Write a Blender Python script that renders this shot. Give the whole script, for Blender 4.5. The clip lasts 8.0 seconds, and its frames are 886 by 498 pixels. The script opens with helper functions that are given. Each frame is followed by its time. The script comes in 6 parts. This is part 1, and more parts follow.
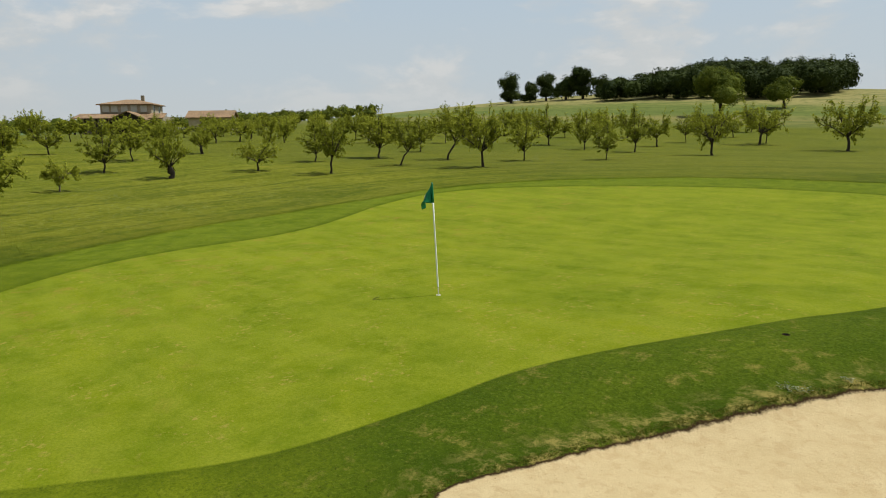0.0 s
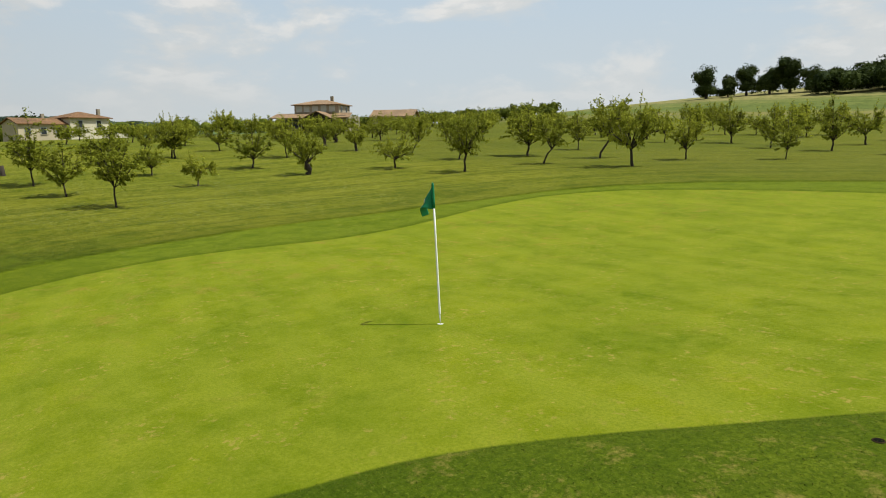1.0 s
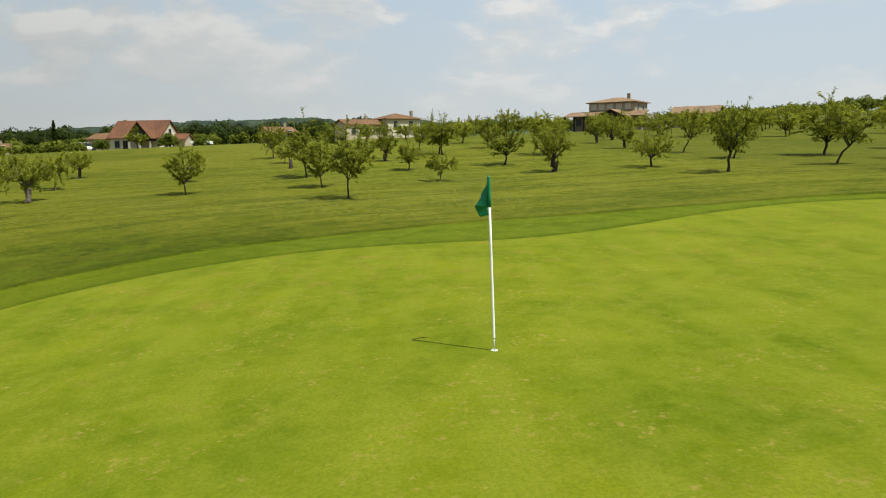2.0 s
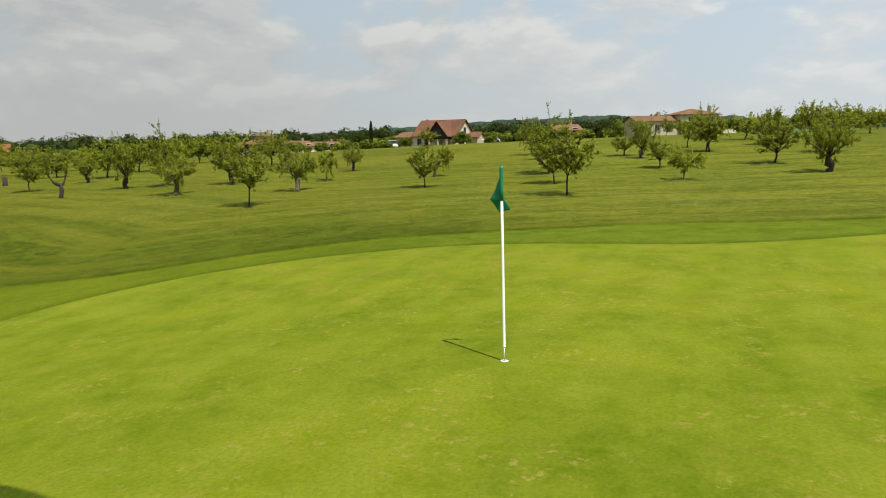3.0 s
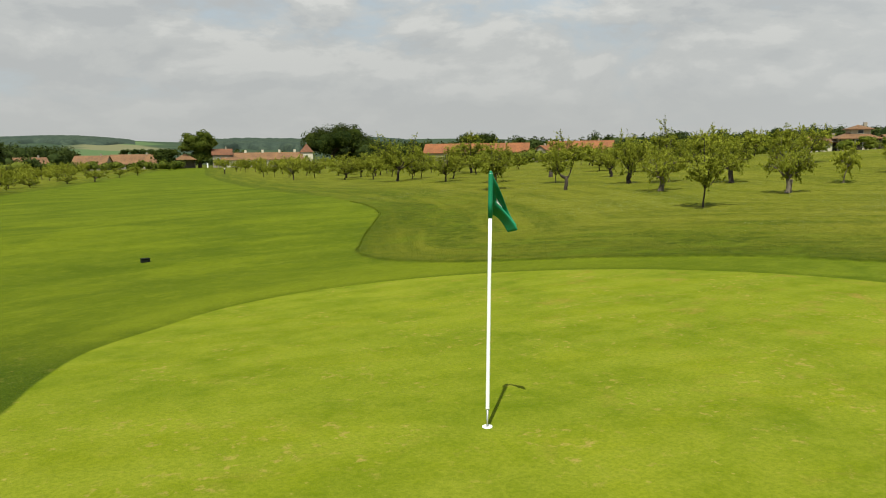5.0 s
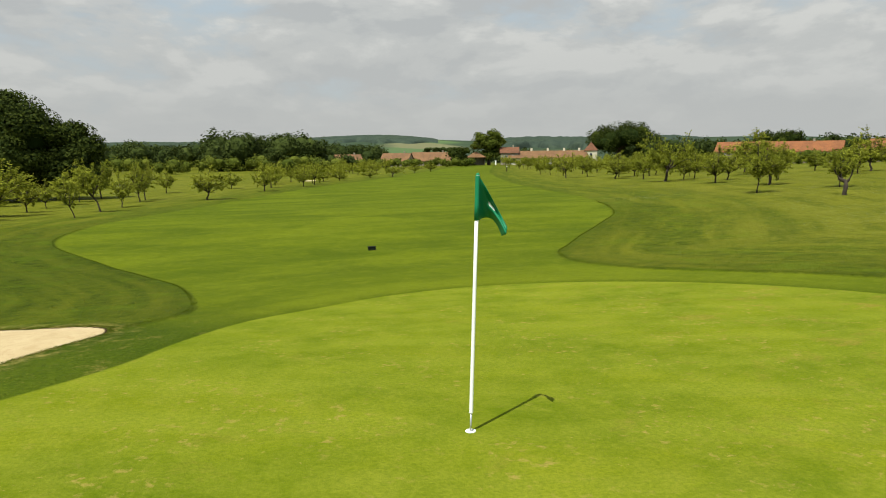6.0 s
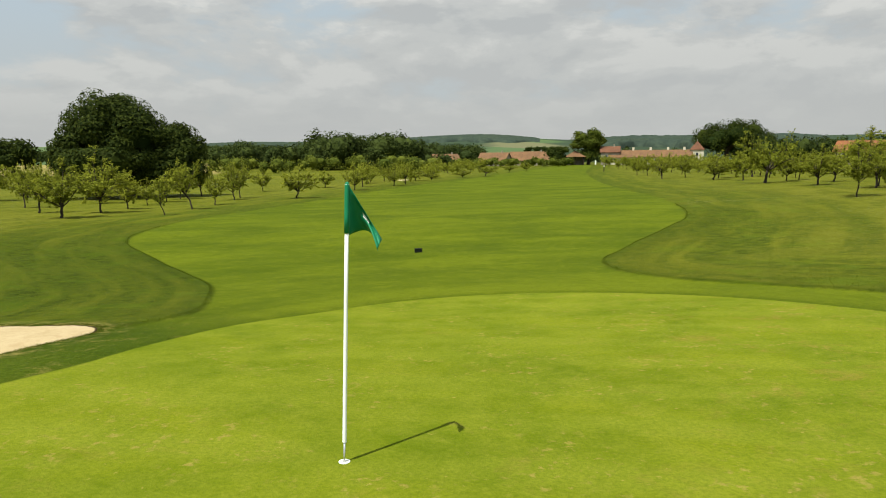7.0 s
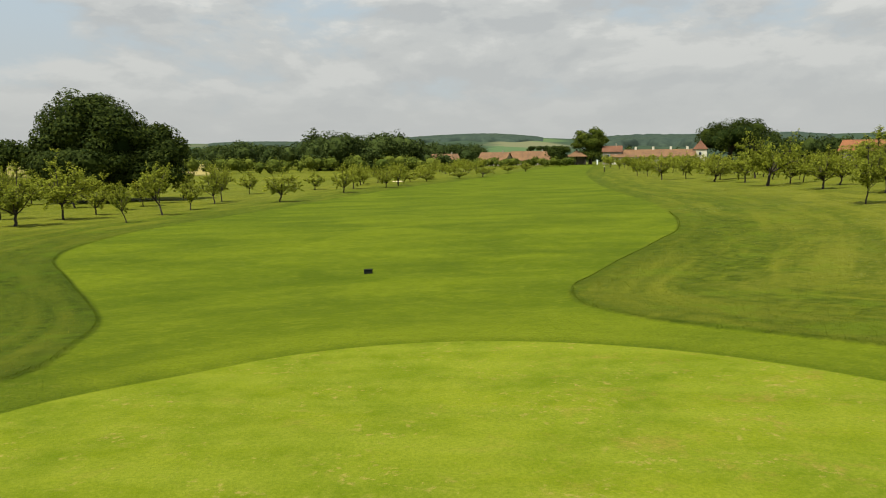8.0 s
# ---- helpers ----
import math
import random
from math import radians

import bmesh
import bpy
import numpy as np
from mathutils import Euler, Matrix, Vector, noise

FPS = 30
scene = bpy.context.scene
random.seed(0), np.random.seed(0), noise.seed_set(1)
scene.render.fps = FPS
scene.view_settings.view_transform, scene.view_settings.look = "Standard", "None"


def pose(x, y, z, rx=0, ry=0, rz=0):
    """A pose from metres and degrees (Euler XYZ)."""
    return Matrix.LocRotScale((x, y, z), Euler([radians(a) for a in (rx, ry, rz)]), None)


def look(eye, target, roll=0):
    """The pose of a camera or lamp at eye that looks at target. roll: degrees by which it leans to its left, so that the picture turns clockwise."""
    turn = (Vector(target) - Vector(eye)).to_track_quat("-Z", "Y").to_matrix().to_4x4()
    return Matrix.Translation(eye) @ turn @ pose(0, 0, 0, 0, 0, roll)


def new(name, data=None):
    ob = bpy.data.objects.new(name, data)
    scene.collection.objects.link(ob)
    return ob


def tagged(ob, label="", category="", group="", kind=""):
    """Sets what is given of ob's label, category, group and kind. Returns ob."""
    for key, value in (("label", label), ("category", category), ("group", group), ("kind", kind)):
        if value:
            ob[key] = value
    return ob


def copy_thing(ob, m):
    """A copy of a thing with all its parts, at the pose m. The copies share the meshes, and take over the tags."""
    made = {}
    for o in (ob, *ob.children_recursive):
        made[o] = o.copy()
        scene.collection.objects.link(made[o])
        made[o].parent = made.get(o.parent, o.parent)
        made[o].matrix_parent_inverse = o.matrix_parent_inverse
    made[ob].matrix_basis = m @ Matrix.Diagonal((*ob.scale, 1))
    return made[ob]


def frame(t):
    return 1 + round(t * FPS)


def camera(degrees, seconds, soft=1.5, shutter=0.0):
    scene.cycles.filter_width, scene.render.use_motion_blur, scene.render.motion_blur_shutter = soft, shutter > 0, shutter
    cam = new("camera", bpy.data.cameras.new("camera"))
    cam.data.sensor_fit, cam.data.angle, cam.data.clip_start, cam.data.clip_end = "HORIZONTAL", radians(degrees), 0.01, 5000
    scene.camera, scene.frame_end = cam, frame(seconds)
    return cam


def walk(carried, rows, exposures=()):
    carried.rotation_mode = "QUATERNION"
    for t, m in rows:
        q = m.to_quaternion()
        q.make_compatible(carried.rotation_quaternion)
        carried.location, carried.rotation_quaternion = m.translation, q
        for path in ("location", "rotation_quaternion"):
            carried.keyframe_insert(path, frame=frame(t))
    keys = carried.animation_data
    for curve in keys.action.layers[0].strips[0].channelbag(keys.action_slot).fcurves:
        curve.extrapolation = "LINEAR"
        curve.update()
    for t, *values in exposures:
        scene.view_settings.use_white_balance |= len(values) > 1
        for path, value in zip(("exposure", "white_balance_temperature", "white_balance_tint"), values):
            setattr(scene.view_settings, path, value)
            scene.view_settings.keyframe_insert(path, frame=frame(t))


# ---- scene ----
cam = camera(63.9, 8.0, 1.0)
PATH = [
    (0, (-8.276, 10.288, 2.901), (-7.048, 8.738, 2.599), -0.8),
    (0.5, (-8.483, 8.228, 2.794), (-7.064, 6.851, 2.494), -0.8),
    (1, (-8.478, 6.186, 2.733), (-6.887, 5.012, 2.435), -0.8),
    (1.5, (-8.329, 4.205, 2.629), (-6.534, 3.373, 2.336), -0.8),
    (2, (-8.131, 2.378, 2.495), (-6.196, 1.962, 2.207), -0.7),
    (2.2, (-8.053, 1.69, 2.445), (-6.088, 1.447, 2.159), -0.8),
    (3.3, (-7.153, -1.719, 2.33), (-5.271, -1.105, 2.045), -0.6),
    (3.5, (-6.806, -2.212, 2.331), (-4.972, -1.467, 2.045), -0.6),
    (4, (-5.76, -3.245, 2.346), (-4.084, -2.19, 2.06), -0.6),
    (4.5, (-4.595, -4.021, 2.36), (-3.16, -2.656, 2.077), -0.7),
    (5, (-3.36, -4.632, 2.315), (-2.298, -2.959, 2.038), -0.7),
    (5.2, (-2.89, -4.856, 2.307), (-1.983, -3.095, 2.031), -0.6),
    (6.3, (-0.569, -5.657, 2.322), (-0.396, -3.683, 2.05), -0.6),
    (6.5, (-0.209, -5.676, 2.328), (-0.105, -3.697, 2.056), -0.6),
    (7, (0.652, -5.2, 2.354), (0.699, -3.219, 2.082), -0.6),
    (7.5, (1.443, -4.043, 2.446), (1.481, -2.062, 2.171), -0.7),
    (7.8, (1.922, -3.052, 2.535), (1.957, -1.071, 2.262), -0.7),
    (8, (2.191, -2.343, 2.566), (2.227, -0.362, 2.292), -0.7),
]
walk(cam, [(t, look(eye, target, roll)) for t, eye, target, roll in PATH],
     exposures=[(0, 0.35), (0.6, 0.47), (1.5, 0.53), (3.5, 0.64), (6.5, 0.69), (8, 0.74)])


# ---- world and sun ----
SUN_AZ, SUN_EL = 224.0, 62.0      # compass bearing from +y and height of the sun, degrees

sun_data = bpy.data.lights.new("sun", "SUN")
sun_data.energy, sun_data.angle, sun_data.color = 4.3, radians(0.6), (0.965, 0.960, 0.845)
sun = new("sun", sun_data)
_a, _e = radians(SUN_AZ), radians(SUN_EL)
sun_way = Vector((math.sin(_a) * math.cos(_e), math.cos(_a) * math.cos(_e), math.sin(_e)))
sun.matrix_world = look(sun_way * 80, (0, 0, 0))


def math_node(nt, op, a, b=None, clamp=False):
    n = nt.nodes.new("ShaderNodeMath")
    n.operation, n.use_clamp = op, clamp
    for i, v in enumerate((a, b)):
        if v is None:
            continue
        if isinstance(v, (int, float)):
            n.inputs[i].default_value = v
        else:
            nt.links.new(v, n.inputs[i])
    return n.outputs[0]


def ramp(nt, fac, stops, ease="LINEAR"):
    n = nt.nodes.new("ShaderNodeValToRGB")
    n.color_ramp.interpolation = ease
    el = n.color_ramp.elements
    while len(el) < len(stops):
        el.new(0.5)
    for e, (p, c) in zip(el, stops):
        e.position = p
        e.color = (c, c, c, 1) if isinstance(c, (int, float)) else (*c, 1)
    nt.links.new(fac, n.inputs[0])
    return n.outputs[0]


def noise_tex(nt, vec, scale, detail=4.0, rough=0.55, distort=0.0):
    n = nt.nodes.new("ShaderNodeTexNoise")
    n.inputs["Scale"].default_value, n.inputs["Detail"].default_value = scale, detail
    n.inputs["Roughness"].default_value, n.inputs["Distortion"].default_value = rough, distort
    if vec is not None:
        nt.links.new(vec, n.inputs["Vector"])
    return n.outputs["Fac"]


def mix(nt, fac, a, b, blend="MIX"):
    n = nt.nodes.new("ShaderNodeMix")
    n.data_type, n.blend_type = "RGBA", blend
    n.clamp_factor = True
    for sock, v in ((n.inputs[0], fac), (n.inputs[6], a), (n.inputs[7], b)):
        if isinstance(v, (int, float)):
            sock.default_value = v
        elif isinstance(v, tuple):
            sock.default_value = (*v, 1)
        else:
            nt.links.new(v, sock)
    return n.outputs[2]


def build_sky():
    world = bpy.data.worlds.new("world")
    scene.world = world
    world.use_nodes = True
    nt = world.node_tree
    nt.nodes.clear()
    out = nt.nodes.new("ShaderNodeOutputWorld")
    bg = nt.nodes.new("ShaderNodeBackground")
    sky = nt.nodes.new("ShaderNodeTexSky")
    sky.sky_type, sky.sun_disc = "NISHITA", False
    sky.sun_elevation, sky.sun_rotation = radians(SUN_EL), radians(SUN_AZ)
    sky.air_density, sky.dust_density, sky.ozone_density = 1.0, 1.6, 1.0
    co = nt.nodes.new("ShaderNodeTexCoord")
    sep = nt.nodes.new("ShaderNodeSeparateXYZ")
    nt.links.new(co.outputs["Generated"], sep.inputs[0])
    x, y, z = sep.outputs
    def flat(lift):
        comb = nt.nodes.new("ShaderNodeCombineXYZ")
        nt.links.new(x, comb.inputs[0]), nt.links.new(y, comb.inputs[1])
        nt.links.new(math_node(nt, "ADD", math_node(nt, "MULTIPLY", z, 2.5), lift), comb.inputs[2])
        return comb.outputs[0]

    # brighter and more open towards the south-east, closed cover in the north
    open_sky = ramp(nt, math_node(nt, "ADD", math_node(nt, "SUBTRACT", math_node(nt, "MULTIPLY", y, 0.5), math_node(nt, "MULTIPLY", x, 0.09)), 0.5), [(0.12, 1.0), (0.80, 0.0)], "EASE")
    body = noise_tex(nt, flat(0.0), 4.2, 9, 0.56, 0.2)
    above = noise_tex(nt, flat(0.055), 4.2, 9, 0.56, 0.2)
    lit = math_node(nt, "ADD", math_node(nt, "MULTIPLY", math_node(nt, "SUBTRACT", body, above), 2.2), 0.5)
    lean = math_node(nt, "SUBTRACT", math_node(nt, "MULTIPLY", open_sky, -0.125), math_node(nt, "MULTIPLY", z, 0.36))
    mask = ramp(nt, math_node(nt, "ADD", math_node(nt, "ADD", body, lean), 0.160), [(0.46, 0.0), (0.60, 1.0)], "EASE")
    grey = ramp(nt, lit, [(0.32, (3.95, 4.14, 4.16)), (0.50, (4.52, 4.68, 4.60)), (0.70, (5.45, 5.55, 5.35))], "EASE")
    white = ramp(nt, lit, [(0.36, (5.7, 6.1, 6.3)), (0.50, (6.2, 6.4, 6.4)), (0.66, (7.2, 7.2, 7.05))], "EASE")
    cloud = mix(nt, open_sky, grey, white)
    blue = mix(nt, 0.85, sky.outputs[0], mix(nt, open_sky, (4.15, 4.85, 5.2), (5.2, 6.2, 7.0)))
    haze = ramp(nt, z, [(0.0, 0.95), (0.04, 0.80), (0.10, 0.42), (0.20, 0.0)], "EASE")
    col = mix(nt, mask, blue, cloud)
    col = mix(nt, haze, col, mix(nt, open_sky, (4.05, 4.16, 4.06), (5.55, 5.95, 6.1)))
    nt.links.new(col, bg.inputs[0])
    bg.inputs[1].default_value = 0.075
    nt.links.new(bg.outputs[0], out.inputs[0])


build_sky()

# ---- plan ----
COEF = [0.558, -0.98, -0.488, -0.0106, 0.8246, 0.232, -1.4023, 0.664, 0.6234, -1.3603, -0.3221, 0.4372, 1.7541, -1.8104, 0.1709, -0.3945, 0.0479, 0.5062, 0.6121, -0.3147, -0.139, -0.0948, 0.5402, 0.4092, -0.7676]
HILL = 13.0


def terrain(x, y):
    """Height of the bare ground in metres; x and y are arrays."""
    x, y = np.asarray(x, float), np.asarray(y, float)
    r = np.hypot(x, y) + 1e-9
    c, s = y / r, x / r
    f = (1.0, c, s, c * c - s * s, 2 * c * s)
    ga = (r / 18) ** 2 / (1 + (r / 18) ** 2)
    gb = np.tanh(r / 300) * 3
    gc = (r / 45) ** 3 / (1 + (r / 45) ** 3)
    gd = (1 / (1 + np.exp(np.clip(-(r - 10) / 1.8, -50, 50))) - 1 / (1 + math.exp(10 / 1.8))) * np.exp(-(r / 40) ** 2)
    e = np.exp(-(r / 16) ** 2)
    terms = [g * k for g in (ga, gb, gc, gd) for k in f]
    terms += [e * x / 10, e * y / 10, e * x * x / 100, e * x * y / 100, e * y * y / 100]
    z = sum(k * t for k, t in zip(COEF, terms))
    z = z + HILL * (np.exp(-(((x - 70) / 150) ** 2 + ((y + 235) / 95) ** 2)) - math.exp(-((70 / 150) ** 2 + (235 / 95) ** 2)))
    # distant rolling country
    k = np.clip((r - 450) / 1300, 0, 1)
    k = k * k * (3 - 2 * k)
    head = np.arctan2(x, y)
    roll = 30 + 8 * np.sin(head * 5 + 0.6) + 5 * np.sin(head * 13) - 10 * np.exp(-((head - 0.20) / 0.10) ** 2)
    z = z + k * roll
    # the orchard floor dips a little behind the collar
    z = z - 0.12 * np.exp(-(((x - 28) / 12) ** 2 + ((y + 4) / 20) ** 2))
    # wooded rise to the east
    z = z + 13 * np.exp(-(((x - 620) / 160) ** 2 + ((y - 20) / 230) ** 2))
    return z


def ground_z(x, y):
    return float(terrain(x, y))


GREEN = [(1.8, 8.9), (0.1, 8.4), (-1.3, 7.15), (-2.4, 5.9), (-3.1, 4.2), (-3.5, 2.8), (-4.2, 1.5), (-5.1, 0.2), (-5.9, -1.0),
         (-7.0, -2.6), (-8.4, -6.0), (-8.8, -11.0), (-8.0, -16.5), (-5.2, -20.0), (-2.6, -20.9), (0.8, -21.2), (4.3, -20.6),
         (7.8, -19.2), (10.6, -17.2), (11.8, -14.0), (11.2, -10.5), (9.8, -7.0), (9.0, -4.8), (8.6, -2.5), (8.8, 0.0),
         (8.7, 2.5), (7.8, 5.0), (6.5, 6.85), (5.0, 8.05), (3.4, 8.75)]
FAIRWAY_EAST = [(-5.0, -23.4), (1.7, -24.3), (6.6, -22.8), (10.9, -19.4), (12.7, -15.3), (12.7, -11), (12.5, -7), (12.2, -3),
                (11.8, 0), (11.2, 2.3), (10.2, 5.0), (8.6, 7.2), (6.9, 8.9), (5.7, 10.6), (5.2, 12.2), (5.5, 14.1), (6.4, 15.8),
                (8.1, 18.7), (10.2, 22), (11.8, 25), (13.6, 31), (16.7, 45), (20, 66), (25, 95), (38, 160), (58, 240), (66, 278)]
FAIRWAY_WEST = [(56, 284), (44, 240), (24, 175), (9, 125), (-2, 95), (-8, 70), (-11, 50), (-12.3, 34), (-12, 26.5), (-10.9, 22.5),
                (-8.6, 18.8), (-6.4, 15.3), (-4.7, 12.3), (-3.95, 9.9), (-3.5, 7.6), (-3.8, 6.4), (-4.45, 5.4), (-5.6, 4.2),
                (-6.8, 2.6), (-7.8, 1.4), (-9.4, 0.0), (-10.6, -4), (-11, -12), (-9, -19)]
BUNKER = [(-4.4, 5.45), (-4.75, 5.95), (-5.3, 6.15), (-6.1, 6.35), (-7.2, 6.35), (-9.0, 5.9), (-10.4, 4.6), (-10.6, 2.4), (-9.6, 0.7),
          (-8.2, 0.1), (-7.25, 0.7), (-6.5, 1.7), (-5.65, 3.0), (-5.2, 3.8), (-4.8, 4.6)]


def smooth_loop(points, n=6):
    """A closed Catmull-Rom curve through the points."""
    p = np.array(points, float)
    a, b, c, d = np.roll(p, 1, 0), p, np.roll(p, -1, 0), np.roll(p, -2, 0)
    out = []
    for t in np.arange(n) / n:
        out.append(0.5 * (2 * b + (c - a) * t + (2 * a - 5 * b + 4 * c - d) * t * t + (3 * b - a - 3 * c + d) * t ** 3))
    return np.stack(out, 1).reshape(-1, 2)


def signed_distance(x, y, loop, reach=30.0):
    """Metres to the loop, negative inside it."""
    best = np.full(x.shape, reach)
    inside = np.zeros(x.shape, bool)
    lo, hi = loop.min(0) - reach, loop.max(0) + reach
    near = (x > lo[0]) & (x < hi[0]) & (y > lo[1]) & (y < hi[1])
    px, py = x[near], y[near]
    d, ins = np.full(px.shape, reach), np.zeros(px.shape, bool)
    for (ax, ay), (bx, by) in zip(loop, np.roll(loop, -1, 0)):
        ex, ey = bx - ax, by - ay
        t = np.clip(((px - ax) * ex + (py - ay) * ey) / (ex * ex + ey * ey), 0, 1)
        d = np.minimum(d, np.hypot(px - ax - t * ex, py - ay - t * ey))
        cross = ((ay > py) != (by > py)) & (px < ax + (py - ay) / (ey if abs(ey) > 1e-12 else 1e-12) * ex)
        ins ^= cross
    best[near], inside[near] = d, ins
    return np.where(inside, -best, best)


def sstep(a, b, v):
    t = np.clip((v - a) / (b - a), 0, 1)
    return t * t * (3 - 2 * t)


GREEN_LOOP, FAIRWAY_LOOP, BUNKER_LOOP = smooth_loop(GREEN), smooth_loop(FAIRWAY_EAST + FAIRWAY_WEST), smooth_loop(BUNKER, 8)


def ripple(x, y):
    """Small unevenness of mown ground."""
    return (0.018 * np.sin(x * 0.9 + 1.3 * np.sin(y * 0.37)) * np.sin(y * 0.8 + 0.7) + 0.010 * np.sin(x * 2.3 + y * 1.1) * np.sin(y * 1.9 - x * 0.6))


def surface(x, y):
    """Finished height with the steps between the cuts of grass and the bunker's hollow, and the three distances."""
    g, f, b = (signed_distance(x, y, loop) for loop in (GREEN_LOOP, FAIRWAY_LOOP, BUNKER_LOOP))
    z = terrain(x, y)
    z = z + 0.016 * sstep(-0.02, 0.16, g) + 0.040 * sstep(-0.02, 0.10, f) + ripple(x, y) * sstep(0, 3, g)
    shallow = 1 - 0.85 * sstep(2.6, 5.6, y)      # the sand runs up to its northern edge
    swale = np.exp(-(np.clip(b, 0, 9) / 0.9) ** 2) * 0.17
    z = z - (swale + 0.13 * sstep(0.02, -0.08, b) + 0.16 * sstep(0.0, -2.4, b)) * shallow
    return z, g, f, b

# ---- materials ----


def material(name):
    m = bpy.data.materials.new(name)
    m.use_nodes = True
    nt = m.node_tree
    return m, nt, nt.nodes["Principled BSDF"]


def attr(nt, name):
    n = nt.nodes.new("ShaderNodeAttribute")
    n.attribute_name = name
    return n.outputs["Fac"]


def position(nt):
    return nt.nodes.new("ShaderNodeNewGeometry").outputs["Position"]


def stretched(nt, vec, sx, sy, sz=1.0, rz=0.0):
    n = nt.nodes.new("ShaderNodeMapping")
    n.inputs["Scale"].default_value = (sx, sy, sz)
    n.inputs["Rotation"].default_value = (0, 0, radians(rz))
    nt.links.new(vec, n.inputs["Vector"])
    return n.outputs[0]


def bump(nt, bsdf, height, strength, dist):
    n = nt.nodes.new("ShaderNodeBump")
    n.inputs["Strength"].default_value, n.inputs["Distance"].default_value = strength, dist
    nt.links.new(height, n.inputs["Height"])
    nt.links.new(n.outputs[0], bsdf.inputs["Normal"])


def ground_material():
    m, nt, bsdf = material("turf_and_sand")
    pos = position(nt)
    fine = noise_tex(nt, pos, 26, 6, 0.72)
    mid = noise_tex(nt, pos, 3.2, 6, 0.66, 0.3)
    broad = noise_tex(nt, pos, 0.42, 4, 0.55, 0.4)
    vast = noise_tex(nt, pos, 0.045, 4, 0.55, 0.3)
    jitter = math_node(nt, "MULTIPLY", math_node(nt, "SUBTRACT", fine, 0.5), 0.10)
    sd_g, sd_f, sd_b = attr(nt, "to_green"), attr(nt, "to_fairway"), attr(nt, "to_bunker")
    sep = nt.nodes.new("ShaderNodeSeparateXYZ")
    nt.links.new(pos, sep.inputs[0])

    def rounds(sd, slow, fast):
        """A field that runs in bands along the edge that the mower follows."""
        comb = nt.nodes.new("ShaderNodeCombineXYZ")
        for k, v in enumerate((sep.outputs[0], sep.outputs[1], sd)):
            nt.links.new(math_node(nt, "MULTIPLY", v, fast if k == 2 else slow), comb.inputs[k])
        return comb.outputs[0]

    # putting green
    blot = noise_tex(nt, pos, 0.55, 5, 0.6, 0.5)
    putt = mix(nt, ramp(nt, blot, [(0.36, 0.0), (0.64, 1.0)]), (0.079, 0.113, 0.003), (0.155, 0.176, 0.007))
    putt = mix(nt, ramp(nt, mid, [(0.36, 0.0), (0.70, 0.7)]), putt, (0.172, 0.186, 0.016))
    swath = noise_tex(nt, stretched(nt, pos, 0.16, 1.3, 1, -32), 1.2, 3, 0.5, 0.2)
    putt = mix(nt, ramp(nt, swath, [(0.42, 0.0), (0.60, 0.35)]), putt, (0.166, 0.190, 0.013))
    swale = noise_tex(nt, stretched(nt, pos, 1.0, 0.7, 1, 20), 1.0, 6, 0.62, 0.6)
    putt = mix(nt, ramp(nt, swale, [(0.34, 0.35), (0.52, 0.0)]), putt, (0.086, 0.120, 0.002))
    # faint mowing stripes
    lane = math_node(nt, "ADD", math_node(nt, "MULTIPLY", sep.outputs[1], 5.6), math_node(nt, "ADD", math_node(nt, "MULTIPLY", sep.outputs[0], 1.3), math_node(nt, "MULTIPLY", broad, 2.4)))
    lane = math_node(nt, "ADD", math_node(nt, "MULTIPLY", math_node(nt, "SINE", lane), 0.5), 0.5)
    putt = mix(nt, math_node(nt, "MULTIPLY", ramp(nt, lane, [(0.45, 0.0), (0.75, 0.30)]), ramp(nt, blot, [(0.40, 0.3), (0.60, 1.0)])), putt, (0.180, 0.200, 0.018))
    worn = noise_tex(nt, pos, 1.15, 7, 0.70, 0.6)
    putt = mix(nt, ramp(nt, worn, [(0.58, 0.0), (0.74, 0.4)]), putt, (0.200, 0.150, 0.028))
    fleck = noise_tex(nt, pos, 8.0, 5, 0.66, 0.2)
    patchy = ramp(nt, noise_tex(nt, pos, 0.9, 4, 0.6, 0.4), [(0.47, 0.0), (0.60, 1.0)])
    putt = mix(nt, math_node(nt, "MULTIPLY", ramp(nt, fleck, [(0.56, 0.0), (0.66, 0.75)]), patchy), putt, (0.270, 0.205, 0.050))
    # rusty worn patches on the eastern side, small yellow scars all over
    rusty = math_node(nt, "MULTIPLY", ramp(nt, noise_tex(nt, pos, 1.7, 6, 0.68, 0.3), [(0.55, 0.0), (0.70, 0.50)]), ramp(nt, math_node(nt, "MULTIPLY", sep.outputs[0], 0.1), [(0.20, 0.0), (0.50, 1.0)]))
    putt = mix(nt, rusty, putt, (0.235, 0.140, 0.035))
    scar = math_node(nt, "MULTIPLY", ramp(nt, noise_tex(nt, pos, 15.0, 3, 0.6, 0.2), [(0.64, 0.0), (0.72, 0.7)]), ramp(nt, noise_tex(nt, pos, 1.4, 3, 0.6), [(0.50, 0.0), (0.60, 1.0)]))
    putt = mix(nt, scar, putt, (0.300, 0.235, 0.060))
    putt = mix(nt, ramp(nt, fine, [(0.34, 0.40), (0.56, 0.0)]), putt, (0.055, 0.090, 0.003))
    putt = mix(nt, ramp(nt, fine, [(0.54, 0.0), (0.74, 0.25)]), putt, (0.210, 0.226, 0.026))
    # fairway, and the darker collar beside it
    bands = noise_tex(nt, stretched(nt, pos, 0.17, 0.26, 1, 12), 0.95, 4, 0.55, 0.9)
